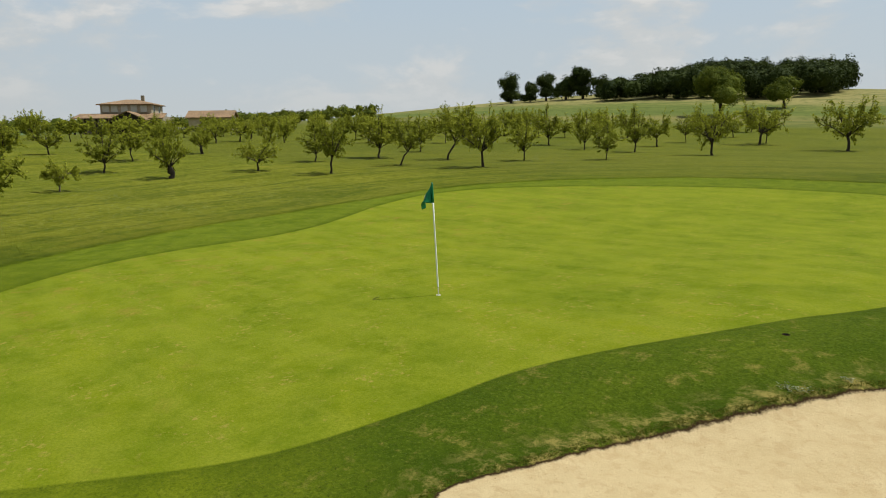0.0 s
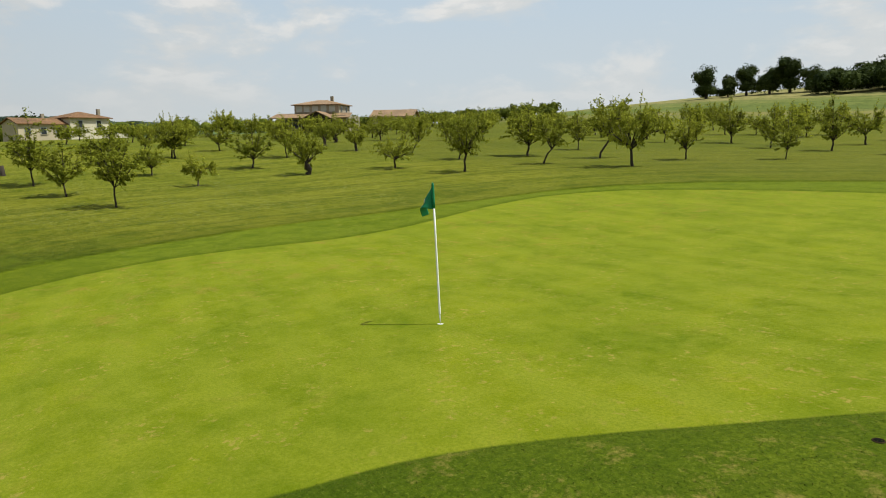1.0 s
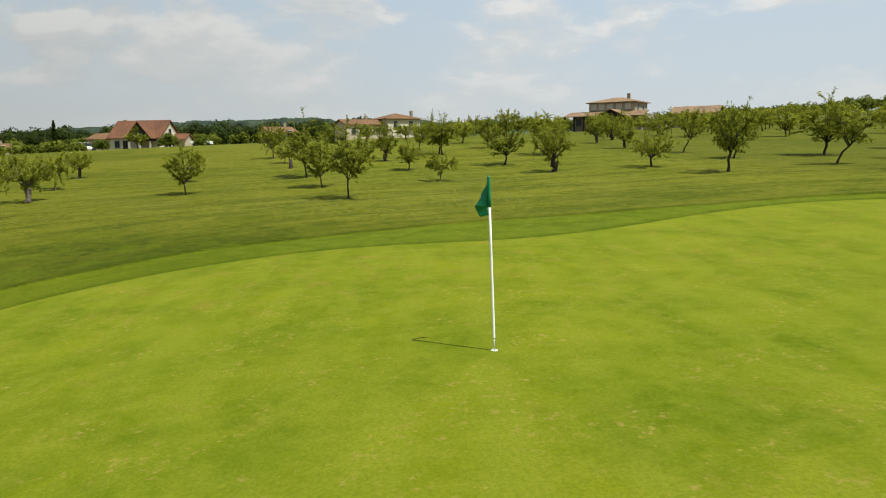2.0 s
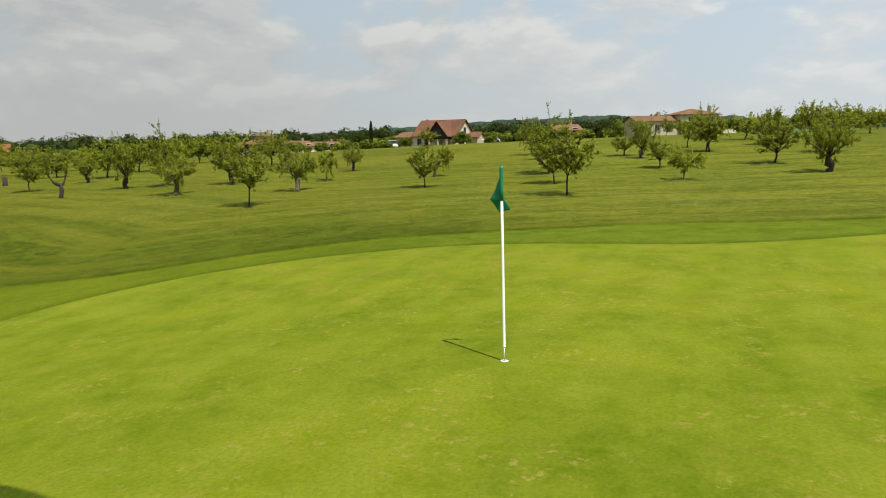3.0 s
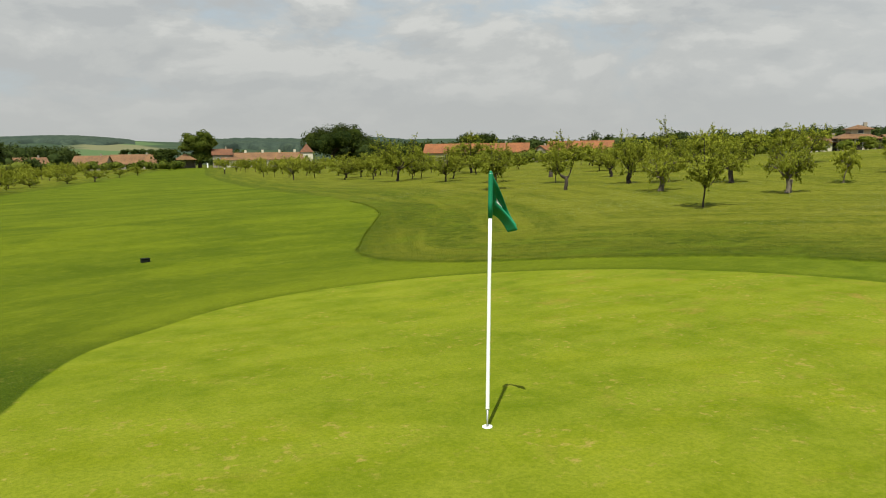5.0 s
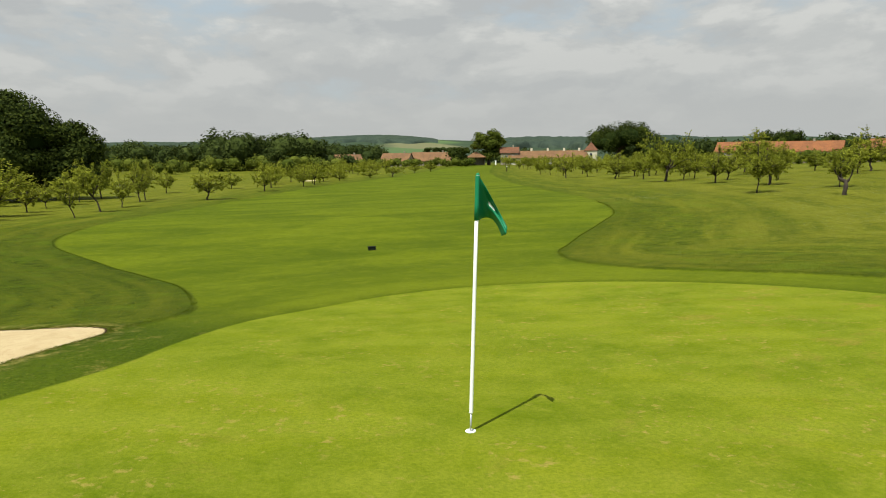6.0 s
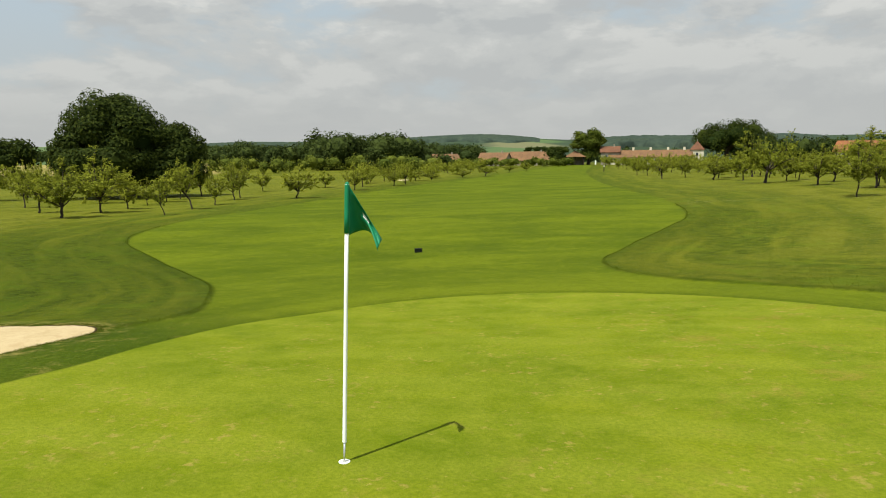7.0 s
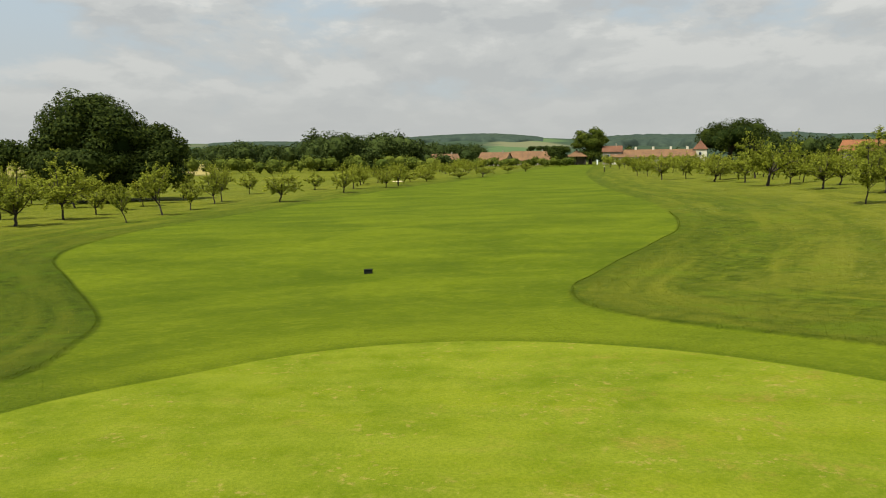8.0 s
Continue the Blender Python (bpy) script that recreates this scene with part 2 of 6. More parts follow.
    passes = noise_tex(nt, rounds(sd_g, 0.10, 0.75), 1.0, 5, 0.62, 0.4)
    sward = noise_tex(nt, pos, 1.7, 7, 0.72, 0.3)
    fair = mix(nt, ramp(nt, bands, [(0.36, 0.0), (0.62, 1.0)]), (0.053, 0.076, 0.003), (0.104, 0.128, 0.005))
    fair = mix(nt, ramp(nt, passes, [(0.38, 0.28), (0.52, 0.0)]), fair, (0.056, 0.082, 0.002))
    fair = mix(nt, ramp(nt, passes, [(0.50, 0.0), (0.68, 0.25)]), fair, (0.140, 0.160, 0.007))
    fair = mix(nt, ramp(nt, sward, [(0.36, 0.32), (0.52, 0.0)]), fair, (0.046, 0.068, 0.002))
    fair = mix(nt, ramp(nt, sward, [(0.52, 0.0), (0.68, 0.32)]), fair, (0.150, 0.164, 0.012))
    nap = noise_tex(nt, stretched(nt, pos, 1.0, 1.6, 1, 10), 4.5, 7, 0.78, 0.5)
    fair = mix(nt, ramp(nt, nap, [(0.38, 0.34), (0.50, 0.0)]), fair, (0.054, 0.076, 0.002))
    fair = mix(nt, ramp(nt, nap, [(0.52, 0.0), (0.66, 0.50)]), fair, (0.160, 0.168, 0.014))
    collar = mix(nt, ramp(nt, broad, [(0.35, 0.0), (0.66, 1.0)]), (0.037, 0.062, 0.003), (0.080, 0.106, 0.006))
    collar = mix(nt, ramp(nt, passes, [(0.48, 0.0), (0.66, 0.5)]), collar, (0.090, 0.110, 0.010))
    tuft = noise_tex(nt, pos, 13.0, 6, 0.74, 0.6)
    collar = mix(nt, ramp(nt, tuft, [(0.40, 0.6), (0.58, 0.0)]), collar, (0.020, 0.038, 0.002))
    speck = noise_tex(nt, pos, 24.0, 4, 0.7, 0.3)
    collar = mix(nt, ramp(nt, speck, [(0.54, 0.0), (0.68, 0.6)]), collar, (0.125, 0.150, 0.018))
    # collar darker within a metre of the bunker
    lip_dark = math_node(nt, "MULTIPLY", ramp(nt, sd_b, [(0.10, 0.75), (1.0, 0.0)]), ramp(nt, mid, [(0.36, 1.0), (0.62, 0.35)]))
    collar = mix(nt, lip_dark, collar, (0.022, 0.038, 0.003))
    dry = noise_tex(nt, pos, 2.3, 8, 0.78, 0.2)
    collar = mix(nt, ramp(nt, dry, [(0.55, 0.0), (0.66, 0.8)]), collar, (0.190, 0.155, 0.036))
    # thinner, brighter collar away from the bunker
    slim = mix(nt, ramp(nt, sward, [(0.36, 0.0), (0.64, 1.0)]), (0.070, 0.098, 0.004), (0.122, 0.148, 0.009))
    slim = mix(nt, ramp(nt, passes, [(0.48, 0.0), (0.62, 0.5)]), slim, (0.112, 0.140, 0.010))
    slim = mix(nt, ramp(nt, dry, [(0.58, 0.0), (0.68, 0.6)]), slim, (0.190, 0.165, 0.040))
    collar = mix(nt, ramp(nt, math_node(nt, "ADD", math_node(nt, "MULTIPLY", sd_b, 0.1), math_node(nt, "MULTIPLY", broad, 0.3)), [(0.34, 0.0), (0.62, 1.0)]), collar, slim)
    eastward = ramp(nt, math_node(nt, "ADD", math_node(nt, "MULTIPLY", sep.outputs[0], 0.1), 0.5), [(0.15, 0.0), (0.45, 1.0)])
    is_fair = ramp(nt, math_node(nt, "ADD", math_node(nt, "MULTIPLY", sep.outputs[1], 0.05), math_node(nt, "ADD", math_node(nt, "MULTIPLY", broad, 0.1), math_node(nt, "MULTIPLY", eastward, 0.16))), [(0.30, 0.0), (0.46, 1.0)])
    apron = math_node(nt, "MULTIPLY", ramp(nt, math_node(nt, "MULTIPLY", sd_g, 0.2), [(0.0, 0.40), (0.9, 0.0)]), ramp(nt, passes, [(0.36, 0.5), (0.54, 1.0)]))
    fair = mix(nt, apron, fair, (0.142, 0.164, 0.008))
    fair = mix(nt, is_fair, collar, fair)
    # the turf darkens in the last half metre before the green
    ring = math_node(nt, "MULTIPLY", ramp(nt, math_node(nt, "MULTIPLY", sd_g, 1.0), [(0.02, 0.55), (0.45, 0.0)]), ramp(nt, sward, [(0.34, 1.0), (0.66, 0.4)]))
    fair = mix(nt, ring, fair, (0.040, 0.062, 0.003))
    fair = mix(nt, ramp(nt, fine, [(0.35, 0.55), (0.58, 0.0)]), fair, (0.030, 0.052, 0.002))
    # rough: dark and long beside the fairway, paler and cut in the orchard
    rough = mix(nt, ramp(nt, broad, [(0.32, 0.0), (0.68, 1.0)]), (0.114, 0.125, 0.005), (0.186, 0.176, 0.016))
    rough = mix(nt, ramp(nt, vast, [(0.40, 0.0), (0.66, 0.5)]), rough, (0.104, 0.130, 0.008))
    laps = noise_tex(nt, rounds(sd_f, 0.09, 0.85), 1.0, 5, 0.66, 0.5)
    rough = mix(nt, ramp(nt, laps, [(0.40, 0.75), (0.52, 0.0)]), rough, (0.048, 0.068, 0.004))
    rough = mix(nt, ramp(nt, laps, [(0.52, 0.0), (0.66, 0.4)]), rough, (0.200, 0.192, 0.028))
    sod = noise_tex(nt, stretched(nt, pos, 0.9, 1.1, 1, 25), 2.0, 8, 0.80, 1.2)
    rough = mix(nt, ramp(nt, sod, [(0.40, 0.80), (0.50, 0.0)]), rough, (0.044, 0.064, 0.004))
    rough = mix(nt, ramp(nt, sod, [(0.51, 0.0), (0.64, 0.75)]), rough, (0.205, 0.192, 0.034))
    straw = noise_tex(nt, pos, 7.5, 6, 0.76, 0.4)
    rough = mix(nt, ramp(nt, straw, [(0.52, 0.0), (0.70, 0.6)]), rough, (0.250, 0.230, 0.060))
    clover = ramp(nt, noise_tex(nt, pos, 11.0, 4, 0.7), [(0.62, 0.0), (0.70, 0.85)])
    clumps = ramp(nt, noise_tex(nt, pos, 0.30, 4, 0.6), [(0.50, 0.0), (0.62, 1.0)])
    rough = mix(nt, math_node(nt, "MULTIPLY", clover, clumps), rough, (0.34, 0.35, 0.22))
    lush = mix(nt, ramp(nt, mid, [(0.36, 0.0), (0.66, 1.0)]), (0.023, 0.038, 0.002), (0.094, 0.110, 0.007))
    lush = mix(nt, ramp(nt, laps, [(0.48, 0.0), (0.62, 0.75)]), lush, (0.134, 0.134, 0.010))
    lush = mix(nt, ramp(nt, sod, [(0.54, 0.0), (0.72, 0.35)]), lush, (0.155, 0.140, 0.024))
    lush = mix(nt, ramp(nt, broad, [(0.46, 0.0), (0.64, 0.55)]), lush, (0.090, 0.098, 0.008))
    lush = mix(nt, ramp(nt, sod, [(0.34, 0.45), (0.48, 0.0)]), lush, (0.022, 0.040, 0.002))
    brink = math_node(nt, "MULTIPLY", ramp(nt, math_node(nt, "MULTIPLY", sd_f, 0.2), [(0.02, 0.8), (0.40, 0.0)]), ramp(nt, sward, [(0.36, 1.0), (0.58, 0.25)]))
    lush = mix(nt, brink, lush, (0.034, 0.052, 0.003))
    glade = math_node(nt, "MULTIPLY", ramp(nt, noise_tex(nt, pos, 0.8, 4, 0.6, 0.5), [(0.52, 0.0), (0.62, 0.7)]), ramp(nt, sod, [(0.36, 0.3), (0.58, 1.0)]))
    lush = mix(nt, glade, lush, (0.086, 0.120, 0.006))
    reach = math_node(nt, "ADD", math_node(nt, "MULTIPLY", sd_f, 0.1), math_node(nt, "MULTIPLY", math_node(nt, "SUBTRACT", broad, 0.5), 0.7))
    west = ramp(nt, math_node(nt, "ADD", math_node(nt, "MULTIPLY", sep.outputs[0], 0.02), 0.5), [(0.36, 0.55), (0.46, 0.0)])
    west = math_node(nt, "MULTIPLY", west, ramp(nt, math_node(nt, "MULTIPLY", sep.outputs[1], 0.02), [(0.36, 1.0), (0.62, 0.0)]))
    lush = mix(nt, west, lush, (0.30, 0.48, 0.30), "MULTIPLY")
    reach = math_node(nt, "SUBTRACT", reach, west)
    south = ramp(nt, math_node(nt, "ADD", math_node(nt, "MULTIPLY", sep.outputs[1], 0.02), 0.5), [(0.50, 1.0), (0.64, 0.0)])
    reach = math_node(nt, "ADD", reach, math_node(nt, "MULTIPLY", south, 0.52))
    rough = mix(nt, math_node(nt, "SUBTRACT", 0.36, math_node(nt, "MULTIPLY", south, 0.18)), rough, (0.080, 0.080, 0.005))
    below = ramp(nt, math_node(nt, "ADD", math_node(nt, "MULTIPLY", sep.outputs[1], 0.02), 0.5), [(0.0, 0.5), (0.12, 0.0)])
    rough = mix(nt, below, rough, (0.078, 0.084, 0.012))
    rough = mix(nt, ramp(nt, reach, [(0.30, 0.95), (0.95, 0.0)]), rough, lush)
    rough = mix(nt, ramp(nt, fine, [(0.34, 0.6), (0.58, 0.0)]), rough, (0.034, 0.050, 0.003))
    # crop rows on the southern hill
    hill = ramp(nt, math_node(nt, "ADD", math_node(nt, "MULTIPLY", sep.outputs[1], -0.005), math_node(nt, "MULTIPLY", math_node(nt, "SUBTRACT", vast, 0.5), 0.12)), [(0.545, 0.0), (0.57, 1.0)])
    crop = noise_tex(nt, stretched(nt, pos, 0.012, 0.11, 1, 8), 1.0, 5, 0.66, 0.3)
    belt = math_node(nt, "ADD", math_node(nt, "MULTIPLY", sep.outputs[1], -0.005), math_node(nt, "MULTIPLY", math_node(nt, "SUBTRACT", vast, 0.5), 0.10))
    belts = ramp(nt, belt, [(0.55, (0.105, 0.112, 0.026)), (0.64, (0.165, 0.145, 0.050)), (0.69, (0.098, 0.120, 0.030)), (0.77, (0.118, 0.134, 0.036)), (0.83, (0.220, 0.190, 0.078))])
    belts = mix(nt, ramp(nt, crop, [(0.40, 0.5), (0.52, 0.0)]), belts, (0.060, 0.086, 0.020))
    belts = mix(nt, ramp(nt, crop, [(0.52, 0.0), (0.66, 0.5)]), belts, (0.180, 0.165, 0.055))
    belts = mix(nt, ramp(nt, noise_tex(nt, pos, 0.5, 6, 0.75), [(0.40, 0.6), (0.52, 0.0)]), belts, (0.048, 0.072, 0.016))
    rough = mix(nt, hill, rough, belts)
    # fields and woods of the far country
    away = nt.nodes.new("ShaderNodeVectorMath")
    away.operation = "LENGTH"
    nt.links.new(pos, away.inputs[0])
    far = ramp(nt, math_node(nt, "DIVIDE", away.outputs["Value"], 1000), [(0.30, 0.0), (0.42, 1.0)])
    cell = nt.nodes.new("ShaderNodeTexVoronoi")
    cell.inputs["Scale"].default_value = 0.0055
    nt.links.new(pos, cell.inputs["Vector"])
    fields = ramp(nt, cell.outputs["Color"], [(0.0, (0.070, 0.108, 0.044)), (0.40, (0.086, 0.124, 0.048)), (0.66, (0.13, 0.128, 0.066)), (0.80, (0.060, 0.092, 0.040))], "CONSTANT")
    # open fields in the valley to the north and west, woods on the other hills
    bearing = math_node(nt, "ADD", math_node(nt, "DIVIDE", sep.outputs[0], sep.outputs[1]), math_node(nt, "MULTIPLY", math_node(nt, "SUBTRACT", noise_tex(nt, pos, 0.004, 4, 0.6), 0.5), 0.16))
    valley = ramp(nt, math_node(nt, "ADD", math_node(nt, "MULTIPLY", bearing, 0.5), 0.5), [(0.30, 1.0), (0.36, 0.0), (0.538, 0.0), (0.546, 1.0), (0.586, 1.0), (0.596, 0.0)])
    canopy = noise_tex(nt, pos, 0.03, 6, 0.75)
    # forest floor tinted bluish, distance haze painted in to match the canopy
    forest = ramp(nt, canopy, [(0.35, (0.024, 0.040, 0.024)), (0.65, (0.046, 0.066, 0.036))])
    country = mix(nt, valley, forest, fields)
    land = mix(nt, far, rough, country)
    # ripe corn in the western fields
    ripe = math_node(nt, "MULTIPLY", ramp(nt, math_node(nt, "DIVIDE", away.outputs["Value"], 1000), [(0.175, 0.0), (0.185, 1.0), (0.39, 1.0), (0.41, 0.0)]),
                     ramp(nt, math_node(nt, "ADD", math_node(nt, "MULTIPLY", bearing, 0.5), 0.5), [(0.345, 1.0), (0.352, 0.0)]))
    ripe = math_node(nt, "MULTIPLY", ripe, ramp(nt, math_node(nt, "MULTIPLY", sep.outputs[1], 0.002), [(0.02, 0.0), (0.04, 1.0)]))
    corn = ramp(nt, noise_tex(nt, stretched(nt, pos, 0.05, 0.01, 1, 30), 1.0, 5, 0.6), [(0.38, (0.15, 0.135, 0.035)), (0.62, (0.27, 0.215, 0.075))])
    land = mix(nt, ripe, land, corn)
    edge = lambda sd, soft, extra=1.0: ramp(nt, math_node(nt, "ADD", math_node(nt, "MULTIPLY", math_node(nt, "ADD", sd, math_node(nt, "MULTIPLY", jitter, extra)), 1 / soft), 0.5, True), [(0.0, 1.0), (1.0, 0.0)])
    col = mix(nt, edge(sd_f, 0.12), land, fair)
    col = mix(nt, edge(sd_g, 0.05, 0.5), col, putt)
    # dry straw along the bunker, thickest where it is trodden
    near_sand = ramp(nt, sd_b, [(0.05, 1.0), (0.55, 0.0)])
    trodden = ramp(nt, dry, [(0.47, 0.0), (0.58, 0.85)])
    col = mix(nt, math_node(nt, "MULTIPLY", near_sand, trodden), col, (0.235, 0.185, 0.055))
    # bare soil at the bunker's lip, darkened with the cut's painted shade, then sand
    ragged = math_node(nt, "MULTIPLY", math_node(nt, "SUBTRACT", noise_tex(nt, pos, 5.0, 4, 0.65), 0.5), 0.06)
    soil = edge(math_node(nt, "SUBTRACT", math_node(nt, "ADD", sd_b, ragged), 0.004), 0.03, 0.8)
    col = mix(nt, soil, col, (0.030, 0.018, 0.008))
    grain = noise_tex(nt, pos, 160, 3, 0.7)
    patch = noise_tex(nt, pos, 1.8, 6, 0.62, 0.5)
    sand = mix(nt, ramp(nt, patch, [(0.3, 0.0), (0.7, 1.0)]), (0.40, 0.305, 0.168), (0.47, 0.370, 0.218))
    sand = mix(nt, ramp(nt, grain, [(0.35, 0.35), (0.6, 0.0)]), sand, (0.26, 0.19, 0.10))
    dents = noise_tex(nt, pos, 6.5, 5, 0.6, 0.6)
    # dents are darkened too, their shade put into the sand colour
    sand = mix(nt, ramp(nt, dents, [(0.36, 0.40), (0.50, 0.0)]), sand, (0.31, 0.215, 0.110))
    crumb = ramp(nt, noise_tex(nt, pos, 34, 2, 0.5), [(0.70, 0.0), (0.74, 0.8)])
    sand = mix(nt, crumb, sand, (0.20, 0.135, 0.070))
    in_sand = edge(math_node(nt, "ADD", math_node(nt, "ADD", sd_b, ragged), 0.034), 0.03, 0.6)
    col = mix(nt, in_sand, col, sand)
    nt.links.new(col, bsdf.inputs["Base Color"])
    bsdf.inputs["Roughness"].default_value = 0.9
    bsdf.inputs["Specular IOR Level"].default_value = 0.03
    mid = math_node(nt, "ADD", mid, math_node(nt, "MULTIPLY", math_node(nt, "MULTIPLY", dents, in_sand), 0.9))
    tex = math_node(nt, "ADD", math_node(nt, "MULTIPLY", fine, 0.6), math_node(nt, "MULTIPLY", mid, 0.4))
    bump(nt, bsdf, tex, 0.5, 0.06)
    return m


def plain(name, color, rough=0.6, metal=0.0, scale=20.0, vary=0.25, relief=0.0, dist=0.01, shine=0.3):
    """A surface with grain and stains at two scales."""
    m, nt, bsdf = material(name)
    co = nt.nodes.new("ShaderNodeTexCoord").outputs["Object"]
    a, b = noise_tex(nt, co, scale, 5, 0.6), noise_tex(nt, co, scale / 9, 3, 0.5, 0.3)
    fac = math_node(nt, "ADD", math_node(nt, "MULTIPLY", a, 0.5), math_node(nt, "MULTIPLY", b, 0.5))
    dark, light = tuple(c * (1 - vary) for c in color), tuple(min(1, c * (1 + vary)) for c in color)
    nt.links.new(ramp(nt, fac, [(0.3, dark), (0.7, light)]), bsdf.inputs["Base Color"])
    bsdf.inputs["Roughness"].default_value, bsdf.inputs["Metallic"].default_value = rough, metal
    bsdf.inputs["Specular IOR Level"].default_value = shine
    if relief:
        bump(nt, bsdf, a, relief, dist)
    return m


def leaf_material(name, dark, light, thin=0.35, bias=1.0):
    m, nt, bsdf = material(name)
    geo = nt.nodes.new("ShaderNodeNewGeometry")
    info = nt.nodes.new("ShaderNodeObjectInfo")
    fac = math_node(nt, "ADD", math_node(nt, "MULTIPLY", geo.outputs["Random Per Island"], 0.75), math_node(nt, "MULTIPLY", info.outputs["Random"], 0.25))
    col = ramp(nt, math_node(nt, "POWER", fac, bias), [(0.0, dark), (1.0, light)])
    nt.links.new(col, bsdf.inputs["Base Color"])
    bsdf.inputs["Roughness"].default_value = 0.75
    bsdf.inputs["Specular IOR Level"].default_value = 0.08
    tr = nt.nodes.new("ShaderNodeBsdfTranslucent")
    nt.links.new(mix(nt, 0.5, col, light), tr.inputs[0])
    sh = nt.nodes.new("ShaderNodeMixShader")
    sh.inputs[0].default_value = thin
    nt.links.new(bsdf.outputs[0], sh.inputs[1])
    nt.links.new(tr.outputs[0], sh.inputs[2])
    nt.links.new(sh.outputs[0], nt.nodes["Material Output"].inputs[0])
    return m


def roof_material(name, color, pitch=0.25):
    """Canal tiles: ridges down the slope, mottled clay."""
    m, nt, bsdf = material(name)
    co = nt.nodes.new("ShaderNodeTexCoord").outputs["Object"]
    a = noise_tex(nt, stretched(nt, co, 4, 4, 4), 1.0, 4, 0.6)
    b = noise_tex(nt, co, 0.35, 3, 0.5)
    fac = math_node(nt, "ADD", math_node(nt, "MULTIPLY", a, 0.7), math_node(nt, "MULTIPLY", b, 0.3))
    nt.links.new(ramp(nt, fac, [(0.38, tuple(c * 0.50 for c in color)), (0.62, tuple(min(1, c * 1.4) for c in color))]), bsdf.inputs["Base Color"])
    bsdf.inputs["Roughness"].default_value = 0.85
    w = nt.nodes.new("ShaderNodeTexWave")
    w.wave_type, w.bands_direction = "BANDS", "X"
    w.inputs["Scale"].default_value = 1 / pitch / 2
    nt.links.new(co, w.inputs["Vector"])
    bump(nt, bsdf, w.outputs["Fac"], 0.6, 0.05)
    return m


def canopy_material():
    m, nt, bsdf = material("far_forest_canopy")
    pos = position(nt)
    crown, stand = noise_tex(nt, pos, 0.11, 5, 0.7), noise_tex(nt, pos, 0.012, 3, 0.5)
    # bluish greens: the haze of distance is put into the base colour
    col = ramp(nt, crown, [(0.34, (0.024, 0.036, 0.027)), (0.66, (0.056, 0.074, 0.048))])
    nt.links.new(mix(nt, ramp(nt, stand, [(0.40, 0.0), (0.62, 0.6)]), col, (0.036, 0.052, 0.042)), bsdf.inputs["Base Color"])
    bsdf.inputs["Roughness"].default_value, bsdf.inputs["Specular IOR Level"].default_value = 0.95, 0.02
    bump(nt, bsdf, crown, 0.8, 2.5)
    return m


TURF = ground_material()
BARK = plain("bark", (0.040, 0.030, 0.021), 0.9, 0, 9, 0.5, 0.8, 0.03)
PALE_BARK = plain("weathered_bark", (0.13, 0.105, 0.075), 0.9, 0, 9, 0.5, 0.8, 0.03)
LEAF = leaf_material("fruit_leaf", (0.045, 0.068, 0.004), (0.400, 0.410, 0.045), 0.44, 1.35)
OAK_LEAF = leaf_material("oak_leaf", (0.010, 0.020, 0.002), (0.064, 0.080, 0.009), 0.20, 1.5)
POPLAR_LEAF = leaf_material("broad_leaf", (0.030, 0.050, 0.005), (0.150, 0.168, 0.020), 0.3, 1.2)
GARDEN_LEAF = leaf_material("garden_leaf", (0.036, 0.060, 0.006), (0.170, 0.190, 0.022), 0.3)
WOOD_LEAF = leaf_material("wood_leaf", (0.014, 0.026, 0.005), (0.058, 0.076, 0.014), 0.2, 1.4)
FAR_CANOPY = canopy_material()
WHITE = plain("white_enamel", (0.80, 0.80, 0.78), 0.35, 0, 30, 0.05)
STEEL = plain("brushed_steel", (0.62, 0.62, 0.60), 0.35, 0.9, 60, 0.1)
FLAG_GREEN = plain("green_nylon", (0.004, 0.165, 0.072), 0.55, 0, 14, 0.12, 0.15, 0.004)
BLACK = plain("black_plastic", (0.012, 0.015, 0.010), 0.9, 0, 30, 0.3, shine=0.08)
GREY = plain("grey_plastic", (0.45, 0.45, 0.43), 0.6, 0, 30, 0.2)
PIT_SHADE = plain("pit_shade", (0.008, 0.008, 0.006), 1.0, 0, 20, 0.4, shine=0.0)
SOIL = plain("dark_soil", (0.035, 0.026, 0.014), 1.0, 0, 20, 0.4, 0.5, shine=0.0)
RENDER_WARM = plain("warm_lime_render", (0.43, 0.365, 0.26), 0.9, 0, 3, 0.14, 0.2)
RENDER_PALE = plain("pale_lime_render", (0.52, 0.47, 0.36), 0.9, 0, 3, 0.12, 0.2)
RENDER_GREY = plain("weathered_grey_render", (0.31, 0.265, 0.20), 0.9, 0, 3, 0.2, 0.25)
STONE = plain("stone_wall", (0.25, 0.215, 0.16), 0.9, 0, 5, 0.22, 0.4)
ROOF_PALE = roof_material("bleached_clay_tiles", (0.215, 0.132, 0.070))
ROOF_TAN = roof_material("weathered_clay_tiles", (0.155, 0.076, 0.029))
ROOF_RED = roof_material("brown_red_clay_tiles", (0.130, 0.050, 0.021))
ROOF_ORANGE = roof_material("orange_clay_tiles", (0.195, 0.068, 0.019))
GLASS_DARK = plain("window_glass", (0.03, 0.035, 0.04), 0.12, 0, 4, 0.2)
TIMBER = plain("dark_timber", (0.020, 0.013, 0.009), 0.7, 0, 12, 0.35)
SHUTTER = plain("painted_shutter", (0.42, 0.43, 0.40), 0.6, 0, 8, 0.12)
SAND = plain("loose_sand", (0.46, 0.37, 0.23), 0.95, 0, 12, 0.15, 0.4)
CAR_WHITE = plain("white_car_paint", (0.75, 0.75, 0.74), 0.25, 0, 6, 0.04)
